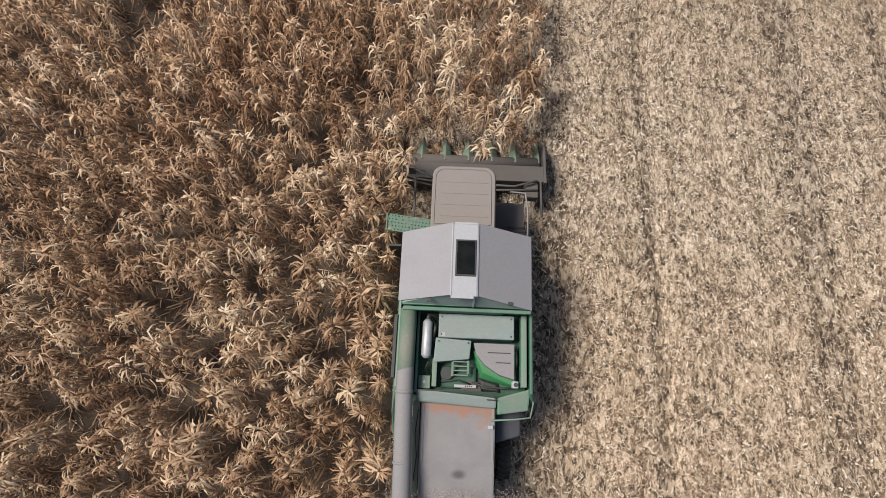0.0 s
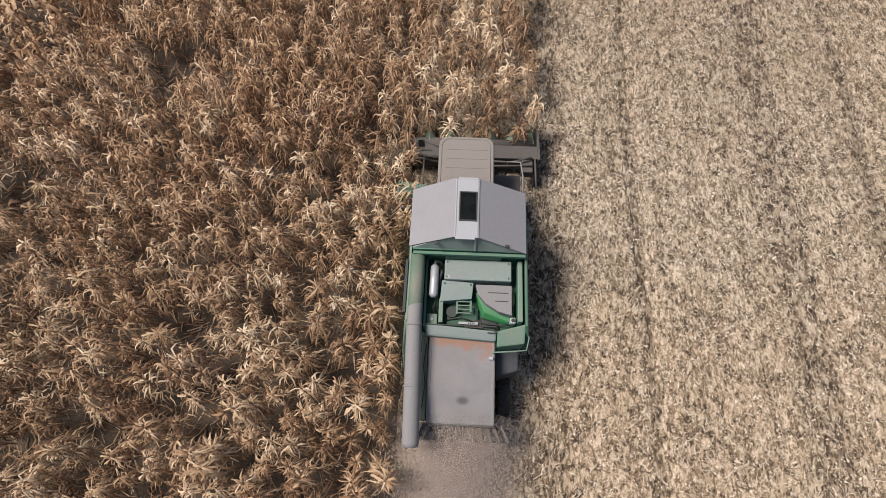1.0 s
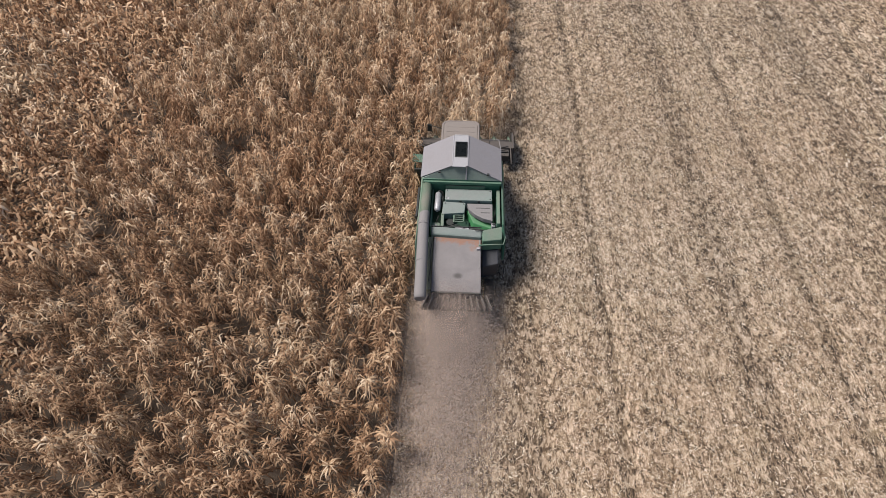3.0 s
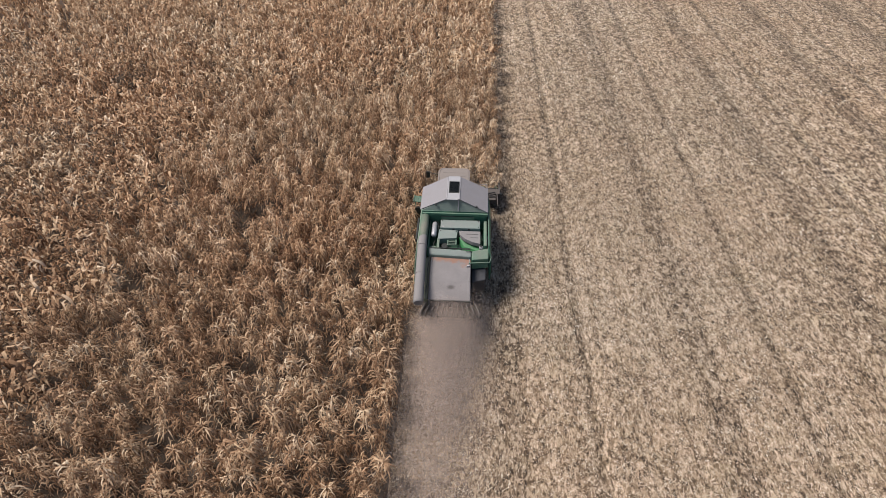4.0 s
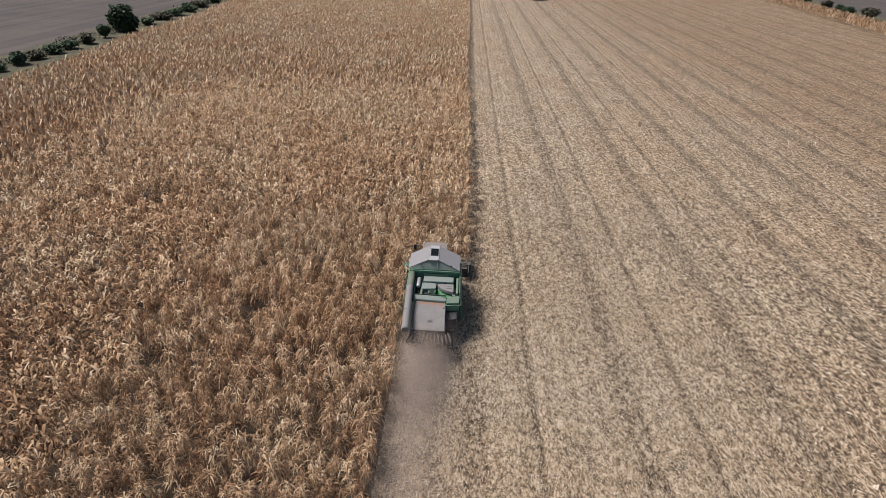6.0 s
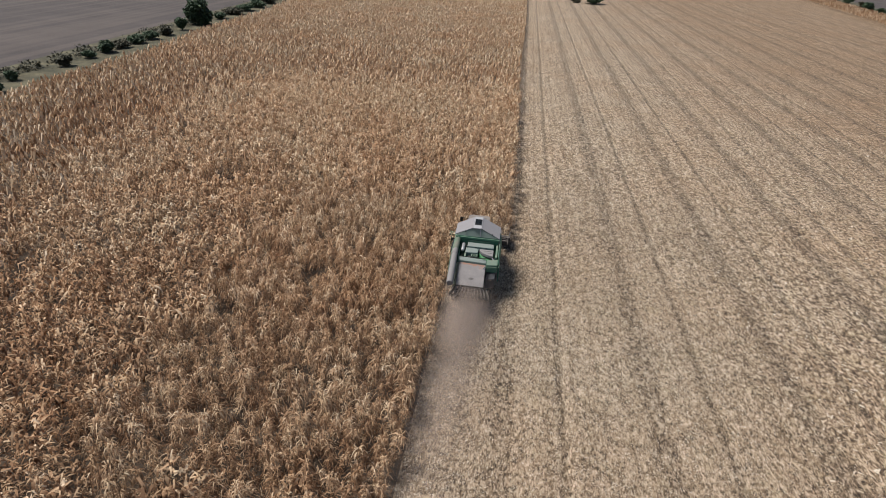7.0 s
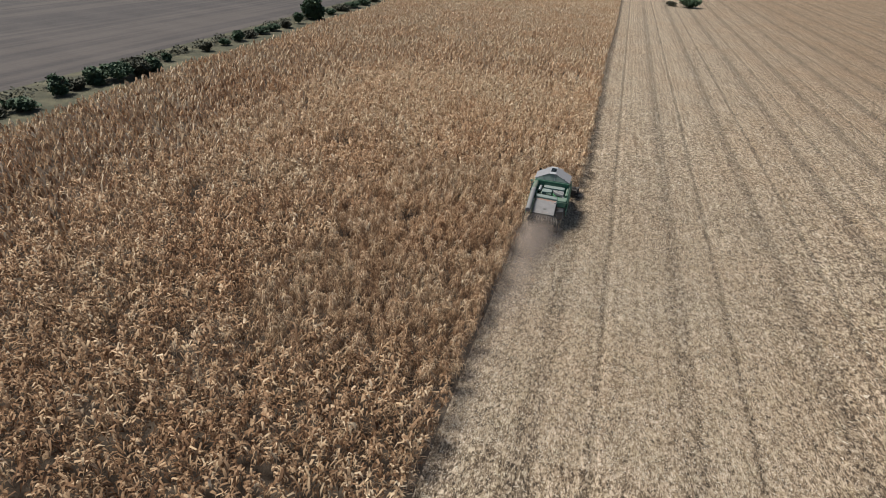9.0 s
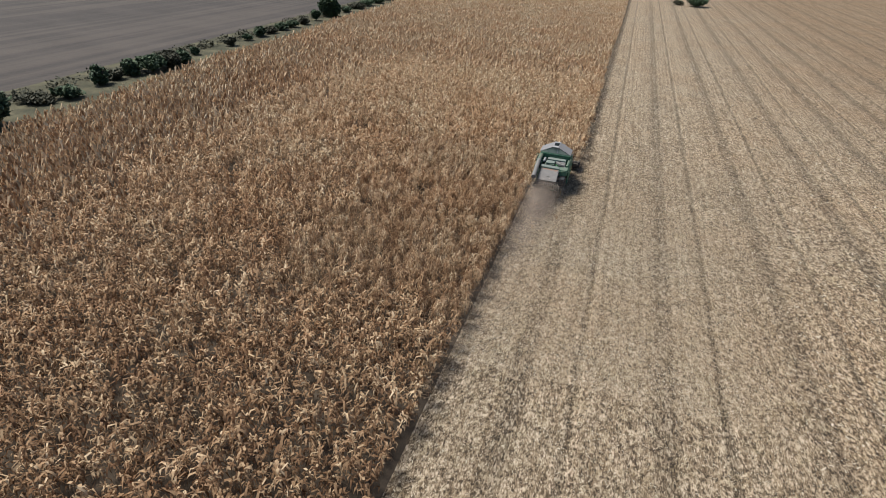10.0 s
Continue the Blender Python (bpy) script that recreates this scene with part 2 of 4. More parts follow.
RIDGE = mat_paint("pale_ridge_sheet", (0.34, 0.34, 0.365), dust=(0.30, 0.285, 0.285), amount=0.35, rough=0.5)
CABROOF = mat_paint("dusty_cab_roof", (0.215, 0.188, 0.172), dust=(0.21, 0.18, 0.163), amount=0.9, rough=0.7)
DUSTGREY = mat_paint("dust_coated_sheet", (0.195, 0.192, 0.195), dust=(0.215, 0.197, 0.196), amount=0.8, rough=0.7)
BROWN = mat_paint("dirt_coated_steel", (0.06, 0.053, 0.05), dust=(0.098, 0.083, 0.075), amount=0.9, rough=0.8)
FIN = mat_paint("dirty_fin_steel", (0.12, 0.108, 0.10), dust=(0.17, 0.145, 0.13), amount=0.8, rough=0.8)
SKIRT = mat_paint("yellowed_green_sheet", (0.20, 0.22, 0.13), dust=(0.27, 0.25, 0.19), amount=0.6)
DARK = mat_plain("oily_dark_steel", (0.03, 0.032, 0.03), 0.6)
STEEL = mat_plain("bare_steel_pipe", (0.40, 0.40, 0.42), 0.45, 0.3)
RUBBER = mat_plain("dusty_tyre_rubber", (0.055, 0.048, 0.042), 0.9)
YELLOW = mat_plain("yellow_rim_paint", (0.45, 0.30, 0.05), 0.6)
GLASS = mat_glass()
HOOD = mat_hood()
STUBBLE, PLOUGH, VERGE, SOIL = mat_stubble(), mat_plough(), mat_verge(), mat_corn_soil()


# ---------------------------------------------------------------- mesh helpers
def part(name, bm, material, parent=None, label=""):
    me = bpy.data.meshes.new(name)
    bm.to_mesh(me)
    bm.free()
    me.materials.append(material)
    ob = new(name, me)
    if parent is not None:
        ob.parent = parent
    if label:
        tagged(ob, label)
    return ob


def hull(bm, pts, bevel=0.0):
    """A convex solid on the given corners, its edges rounded."""
    vs = [bm.verts.new(p) for p in pts]
    r = bmesh.ops.convex_hull(bm, input=vs)
    inside = [g for g in r["geom_interior"] if isinstance(g, bmesh.types.BMVert)]
    if inside:
        bmesh.ops.delete(bm, geom=inside, context="VERTS")
    bmesh.ops.dissolve_limit(bm, angle_limit=0.01, verts=[v for v in vs if v.is_valid], edges=list({e for v in vs if v.is_valid for e in v.link_edges}))
    if bevel:
        es = list({e for v in vs if v.is_valid for e in v.link_edges})
        bmesh.ops.bevel(bm, geom=es, offset=bevel, segments=2, profile=0.6, affect="EDGES")
    return bm


def box(x0, x1, y0, y1, z0, z1, bevel=0.015, bm=None):
    bm = bm or bmesh.new()
    return hull(bm, [(x, y, z) for x in (x0, x1) for y in (y0, y1) for z in (z0, z1)], bevel)


def tube(points, radius, sides=10, bm=None, radii=None):
    """A round tube along a line of points, capped."""
    bm = bm or bmesh.new()
    pts = [Vector(p) for p in points]
    rings = []
    for i, p in enumerate(pts):
        d = (pts[min(i + 1, len(pts) - 1)] - pts[max(i - 1, 0)]).normalized()
        a = d.orthogonal().normalized() if abs(d.z) > 0.95 else d.cross(Vector((0, 0, 1))).normalized()
        b = d.cross(a)
        r = radii[i] if radii else radius
        rings.append([bm.verts.new(p + r * (math.cos(t) * a + math.sin(t) * b)) for t in [2 * math.pi * k / sides for k in range(sides)]])
    for r0, r1 in zip(rings, rings[1:]):
        for k in range(sides):
            f = bm.faces.new((r0[k], r0[(k + 1) % sides], r1[(k + 1) % sides], r1[k]))
            f.smooth = True
    bm.faces.new(rings[0][::-1])
    bm.faces.new(rings[-1])
    bmesh.ops.recalc_face_normals(bm, faces=bm.faces)
    return bm


def quads(name, verts, faces, material, tone=None):
    """A mesh of quads or triangles from arrays. tone: how pale each vertex's plant is, 0 to 1."""
    me = bpy.data.meshes.new(name)
    me.vertices.add(len(verts))
    me.vertices.foreach_set("co", np.ascontiguousarray(verts, dtype=np.float32).ravel())
    me.loops.add(faces.size)
    me.loops.foreach_set("vertex_index", np.ascontiguousarray(faces, dtype=np.int32).ravel())
    me.polygons.add(len(faces))
    me.polygons.foreach_set("loop_start", np.arange(0, faces.size, faces.shape[1], dtype=np.int32))
    me.update(calc_edges=True)
    if tone is not None:
        me.attributes.new("tone", "FLOAT", "POINT").data.foreach_set("value", np.ascontiguousarray(tone, dtype=np.float32))
    me.materials.append(material)
    return new(name, me)


def scatter(templates, place, rng, tilt=0.08, tones=None):
    """Copies of templates (verts, faces) at rows of x, y, z, scale, joined into arrays. Each gets its own turn and lean."""
    allv, allf, base = [], [], 0
    pick = rng.integers(0, len(templates), len(place))
    for k, (tv, tf) in enumerate(templates):
        at = place[pick == k]
        n = len(at)
        if not n:
            continue
        a = rng.uniform(0, 2 * np.pi, n)
        c, s = np.cos(a)[:, None], np.sin(a)[:, None]
        v = np.empty((n, len(tv), 3))
        v[:, :, 0] = tv[:, 0] * c - tv[:, 1] * s
        v[:, :, 1] = tv[:, 0] * s + tv[:, 1] * c
        v[:, :, 2] = tv[:, 2]
        v *= at[:, 3][:, None, None]
        lean = rng.normal(0, tilt, (n, 2))
        v[:, :, 0] += lean[:, :1] * v[:, :, 2]
        v[:, :, 1] += lean[:, 1:] * v[:, :, 2]
        v += at[:, None, :3]
        f = tf[None] + (base + np.arange(n) * len(tv))[:, None, None]
        allv.append(v.reshape(-1, 3))
        allf.append(f.reshape(-1, tf.shape[1]))
        base += n * len(tv)
        if tones is not None:
            tones.append(np.repeat(rng.uniform(0, 1, n), len(tv)))
    return np.concatenate(allv), np.concatenate(allf)


# ---------------------------------------------------------------- ground
EDGE = 0.0            # base of the standing corn's open side
LEFT = -68.0          # the field's far side, where the verge begins


def build_ground():
    xs = [-2500, -600, -200, -84, LEFT - 0.5, -40, -4.45, 40, 90, 145, 156, 300, 800, 2500]
    ys = [-2500, -500, -120, 0, 120, 260, 360, 420, 900, 2500]
    bm = bmesh.new()
    slant = {-84: (-80.5, 0.055, -500), LEFT - 0.5: (-64.2, 0.065, -500), 145: (112.0, -0.14, 0), 156: (128.0, -0.14, 0)}
    grid = [[bm.verts.new((x if x not in slant else slant[x][0] - slant[x][1] * min(max(y, slant[x][2]), 900), y, 0)) for x in xs] for y in ys]
    for j in range(len(ys) - 1):
        for i in range(len(xs) - 1):
            f = bm.faces.new((grid[j][i], grid[j][i + 1], grid[j + 1][i + 1], grid[j + 1][i]))
            x = (xs[i] + xs[i + 1]) / 2
            f.material_index = 1 if x < -84 or x > 156 else 2 if x < LEFT or x > 145 else 3 if x < -4.45 else 0
            if ys[j] >= 360:
                f.material_index = 1
    ob = part("ground", bm, STUBBLE)
    ob.data.materials.append(PLOUGH)
    ob.data.materials.append(VERGE)
    ob.data.materials.append(SOIL)
    tagged(ob, "flat stubble field strewn with pale chaff, tilled brown soil beyond its verges", "ground", kind="structure")


build_ground()


# ---------------------------------------------------------------- corn
def leaf_strip(verts, faces, base, heading, rise, fall, length, width, turn, steps, roll=0.0):
    """A dead leaf: a tapered strip that climbs from its base, arches over and hangs."""
    first, at = len(verts), np.array(base, float)
    for i in range(steps + 1):
        u = i / steps
        th, h = rise - (rise + fall) * u ** 0.3, heading + turn * u
        d = np.array([math.cos(h) * math.cos(th), math.sin(h) * math.cos(th), math.sin(th)])
        side = np.array([-math.sin(h), math.cos(h), 0.0])
        side = side * math.cos(roll * u) + np.cross(d, side) * math.sin(roll * u)
        w = width * (0.45 + 0.75 * math.sin(math.pi * min(1.0, 0.15 + 0.7 * u))) * (1.0 - 0.75 * u ** 3)
        verts += [at - side * w / 2, at + side * w / 2]
        at = at + d * length / steps
    for i in range(steps):
        a = first + 2 * i
        faces.append((a, a + 1, a + 3, a + 2))


def corn_plant(rng, leaves, steps, width, tassel, stray):
    """A dry plant: dead leaves hang close round the stalk in a shaggy spindle, a few stick out, and a thin tassel stands on top."""
    verts, faces = [], []
    for k in range(leaves):
        z = 0.75 + 1.2 * ((k + rng.uniform()) / leaves) ** 0.8
        a = rng.uniform(0, 6.28)
        out = 0.03 + 0.10 * rng.uniform() * (2.1 - z)
        loose = rng.uniform() < stray
        leaf_strip(verts, faces, (out * math.cos(a), out * math.sin(a), z), a + rng.normal(0, 0.6), rng.uniform(-0.5, 1.2), rng.uniform(0.7, 1.2) if loose else rng.uniform(1.4, 1.75), rng.uniform(0.3, 0.5) if loose else rng.uniform(0.28, 0.7),
                   width * rng.uniform(0.55, 1.4), rng.normal(0, 1.3), steps, rng.normal(0, 1.3))
    for k in range(tassel):
        leaf_strip(verts, faces, (0, 0, 1.66), rng.uniform(0, 6.28), 1.5, rng.uniform(-1.4, -0.7), rng.uniform(0.25, 0.42), width * 0.6, 0.0, 1)
    return np.array(verts) * (1.08, 1.08, 1.0), np.array(faces)


def far_plant(rng):
    """A plant seen from far off: five broad hanging leaves that meet at the top."""
    verts, faces = [], []
    turn = rng.uniform(0, 6.28)
    for k in range(5):
        slope = rng.uniform(0.85, 1.2)
        leaf_strip(verts, faces, (0, 0, 1.98 - 0.13 * k), turn + 2.5 * k + rng.normal(0, 0.3), -slope, slope, rng.uniform(0.6, 0.9), rng.uniform(0.2, 0.28), 0.0, 1)
    return np.array(verts), np.array(faces)


BARE = [(-13.5, 7.2, 1.1), (-11.0, -3.0, 0.7), (-17.5, 2.0, 0.8), (-9.0, 13.5, 0.7), (-27, 22, 1.4), (-20, -14, 1.2), (-33, 4, 1.3)]


def corn_places(x_lo, x_hi, y_lo, y_hi, gap, rng, keep=lambda x, y: np.ones(len(x), bool)):
    k0, k1 = math.ceil((-0.55 - x_hi) / PITCH), math.floor((-0.55 - x_lo) / PITCH)
    rows = []
    for k in range(max(k0, 0), k1 + 1):
        n = int((y_hi - y_lo) / gap)
        y = y_lo + (np.arange(n) + rng.uniform(0, 1, n)) * gap
        x = -0.55 - PITCH * k + rng.normal(0, 0.045, n) + 0.12 * np.sin(y * 0.05 + k * 0.03)
        rows.append(np.stack([x, y, np.zeros(n), rng.normal(1.0, 0.12, n)], 1))
    p = np.concatenate(rows)
    ok = keep(p[:, 0], p[:, 1]) & (rng.uniform(0, 1, len(p)) > 0.06)
    for bx, by, br in BARE:
        ok &= np.hypot(p[:, 0] - bx, (p[:, 1] - by) * 0.8) > br * rng.uniform(0.6, 1.2, len(p))
    return p[ok]


SWATH = -4.35         # the left side of the strip that is being cut
CUT_FROM, CUT_TO, SLICE = 2.4, 24.4, 0.44


def in_swath(x, y):
    return (x > SWATH) & (y < CUT_TO)


def build_corn():
    rng = np.random.default_rng(4)
    near = [corn_plant(rng, 46, 3, 0.034, 5, 0.15) for _ in range(16)]
    mid = [corn_plant(rng, 19, 2, 0.088, 2, 0.04) for _ in range(12)]
    far = [far_plant(rng) for _ in range(12)]

    def is_near(x, y):
        return (x > -19 + 1.5 * np.sin(y)) & (y > -11 + 1.5 * np.sin(x * 1.3)) & (y < 21 + 1.5 * np.sin(x * 1.7))

    def is_mid(x, y):
        w = 5 * np.sin(x * 0.9) * np.sin(y * 1.3) + 4 * np.sin(x * 3.1 + y * 2.3)
        return (x > -42 + w) & (y > -36) & (y < 62 + w)

    def patch(templates, p, tilt, label):
        tones = []
        v, f = scatter(templates, p, rng, tilt, tones)
        ripe = np.maximum(np.interp(v[:, 1], (-30, 0, 30, 70, 150), (0.0, 0.08, 0.3, 0.58, 0.78)), np.interp(-v[:, 0], (15, 40, 65), (0.0, 0.2, 0.5)))   # paler tone towards the far ends: distance haze and light put into the colour
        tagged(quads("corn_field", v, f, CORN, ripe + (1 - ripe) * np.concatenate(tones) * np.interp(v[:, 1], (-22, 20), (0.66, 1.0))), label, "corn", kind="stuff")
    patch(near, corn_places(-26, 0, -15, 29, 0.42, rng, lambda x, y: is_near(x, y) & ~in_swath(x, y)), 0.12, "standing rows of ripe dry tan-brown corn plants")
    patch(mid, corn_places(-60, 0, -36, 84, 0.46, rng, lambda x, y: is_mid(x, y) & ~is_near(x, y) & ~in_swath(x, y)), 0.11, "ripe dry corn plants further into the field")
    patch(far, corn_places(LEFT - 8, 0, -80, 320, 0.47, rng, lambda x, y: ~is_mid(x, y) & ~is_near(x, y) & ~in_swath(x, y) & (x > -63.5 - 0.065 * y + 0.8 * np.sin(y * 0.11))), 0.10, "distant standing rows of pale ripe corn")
    # dead leaves lying between the rows
    n = 32000
    x, y = rng.uniform(-30, -4.5, n), rng.uniform(-18, 32, n)
    leaf = [(np.array([(-l / 2, -w / 2, 0.01), (l / 2, -w / 3, c), (l / 2, w / 3, c), (-l / 2, w / 2, 0.02)]), np.array([(0, 1, 2, 3)])) for l, w, c in zip(rng.uniform(0.15, 0.4, 8), rng.uniform(0.015, 0.04, 8), rng.uniform(0.02, 0.2, 8))]
    tones = []
    v, f = scatter(leaf, np.stack([x, y, np.zeros(n), rng.uniform(0.7, 1.4, n)], 1), rng, 0.3, tones)
    tagged(quads("fallen_corn_leaves", v, f, CORN, np.concatenate(tones)), "dead brown corn leaves lying between the rows", "leaves", kind="stuff")
    # the strip of uncut corn along the far side of the stubble
    n = 6000
    y = rng.uniform(60, 360, n)
    x = 99 + 0.14 * y + rng.uniform(0, 13, n)
    tones = []
    v, f = scatter(far, np.stack([x, y, np.zeros(n), rng.normal(1, 0.1, n)], 1), rng, 0.08, tones)
    tagged(quads("corn_strip", v, f, CORN, np.concatenate(tones)), "narrow strip of uncut pale corn beside a hedge", "corn", kind="stuff")
    # the strip in front of the machine, cut slice by slice
    slices = []
    y = CUT_FROM
    while y < CUT_TO - 0.01:
        p = corn_places(SWATH, 0, y, y + SLICE, 0.40, rng, lambda x, yy: x > SWATH)
        p[:, 1] -= y
        tones = []
        v, f = scatter(near, p, rng, 0.10, tones)
        ob = quads("corn_row_section", v, f, CORN, np.concatenate(tones))
        ob.location = (0, y, 0)
        tagged(ob, "ripe dry corn plants about to be cut by the header", "corn", "corn being cut", kind="stuff")
        slices.append((y, ob))
        y += SLICE
    return slices


SLICES = build_corn()


# ---------------------------------------------------------------- stubble litter
def build_litter():
    rng = np.random.default_rng(9)

    def flake(length, width, bend, lift):
        h = length / 2
        v = np.array([(-h, -width * .25, 0.012), (-h, width * .25, 0.012), (0, width / 2, lift), (0, -width / 2, lift),
                      (h, width * .2, 0.01 + bend), (h, -width * .2, 0.01 + bend)])
        return v, np.array([(0, 3, 2, 1), (3, 5, 4, 2)])
    def shred(length, width, lift):
        h = length / 2
        return np.array([(-h, -width / 2, 0.01), (h, -width * .3, lift), (h * 1.02, width * .3, lift), (-h * 0.9, width / 2, 0.014)]), np.array([(0, 1, 2, 3)])
    def leaflet(length, width, lift):
        h = length / 2
        return np.array([(-h, 0, 0.02), (-h * .1, -width / 2, lift), (h, width * .1, 0.02), (h * .1, width / 2, lift + 0.015)]), np.array([(0, 1, 2, 3)])
    def strand(length, width, bow, lift):
        h = length / 2
        return np.array([(-h, -width * .3, 0.01), (-h * .98, width * .3, 0.012), (0, bow + width / 2, lift), (0, bow - width / 2, lift), (h * .98, width * .3, lift * .6), (h, -width * .3, lift * .5)]), np.array([(0, 3, 2, 1), (3, 5, 4, 2)])
    husk = [flake(rng.uniform(0.07, 0.14), rng.uniform(0.03, 0.05), rng.uniform(0, 0.06), rng.uniform(0.03, 0.06)) for _ in range(10)]
    straw = [strand(rng.uniform(0.08, 0.24), rng.uniform(0.012, 0.024), rng.uniform(-0.05, 0.06), rng.uniform(0.02, 0.10)) for _ in range(16)]
    bit = [shred(rng.uniform(0.05, 0.11), rng.uniform(0.015, 0.035), rng.uniform(0.01, 0.05)) for _ in range(8)]
    chip = [shred(rng.uniform(0.12, 0.2), rng.uniform(0.05, 0.08), rng.uniform(0.02, 0.08)) for _ in range(8)]

    def spread(n, x0, x1, y0, y1, big, fade=8.0):
        x, y = rng.uniform(x0, x1, n), rng.uniform(y0, y1, n)
        # bands of thick and thin chaff along the passes
        band = np.interp((x + 0.15 * np.sin(y * 0.4)) % BAND_SPAN, [b[0] for b in BANDS], [b[1] for b in BANDS])
        ok = rng.uniform(0, 1, n) < np.clip((band - 0.5) * 2.1, 0.06, 1) * np.clip((y1 - y) / fade, 0, 1) * np.clip((x1 - x) / (fade * 0.5), 0, 1)
        x, y = x[ok], y[ok]
        return np.stack([x, y, np.zeros(len(x)), (0.5 + 0.9 * rng.uniform(0, 1, len(x)) ** 1.6) * big], 1)
    v, f = scatter(straw + bit, spread(120000, -4.4, 21, -24, 32, 1.0), rng, 0.25)
    tagged(quads("straw_litter", v, f, LITTER), "broken dry stalks and leaf shreds on the stubble", "straw", kind="stuff")
    v, f = scatter(husk, spread(58000, -4.4, 21, -26, 34, 1.0), rng, 0.3)
    tagged(quads("husk_litter", v, f, LITTER), "pale corn husk pieces scattered on the stubble", "husks", kind="stuff")
    leaf = [leaflet(rng.uniform(0.06, 0.13), rng.uniform(0.028, 0.05), rng.uniform(0.01, 0.04)) for _ in range(12)]
    thread = [shred(rng.uniform(0.09, 0.22), rng.uniform(0.008, 0.016), rng.uniform(0.02, 0.08)) for _ in range(12)]
    v, f = scatter(leaf + thread, spread(150000, -4.4, 16, -14, 18, 1.0), rng, 0.35)
    tagged(quads("husk_litter", v, f, HUSK), "small pale husk leaves and threads covering the stubble", "husks", kind="stuff")
    p = np.concatenate([spread(56000, 16, 60, -26, 90, 1.4, 30.0), spread(60000, -4.4, 30, 22, 110, 1.4, 60.0)])
    v, f = scatter(chip + bit, p, rng, 0.3)
    tagged(quads("husk_litter", v, f, HUSK), "pale chaff scattered over the farther stubble", "husks", kind="stuff")
    # stumps of the cut stalks, in rows
    rows = []
    for k in range(-6, 34):
        n = int(62 / 0.28)
        rows.append(np.stack([0.15 + PITCH * k + rng.normal(0, 0.03, n), -24 + (np.arange(n) + rng.uniform(0, 1, n)) * 0.28, np.zeros(n), rng.uniform(0.6, 1.3, n)], 1))
    sv, sf = [], []
    for k in range(3):
        a0, a1, i = 2.094 * k, 2.094 * (k + 1), 4 * k
        sv += [(0.014 * math.cos(a0), 0.014 * math.sin(a0), 0), (0.014 * math.cos(a1), 0.014 * math.sin(a1), 0),
               (0.011 * math.cos(a1), 0.011 * math.sin(a1), 0.16), (0.011 * math.cos(a0), 0.011 * math.sin(a0), 0.16)]
        sf.append((i, i + 1, i + 2, i + 3))
    v, f = scatter([(np.array(sv), np.array(sf))], np.concatenate(rows), rng, 0.35)
    tagged(quads("corn_stubble", v, f, LITTER), "rows of short cut corn stumps", "stubble", kind="stuff")


build_litter()


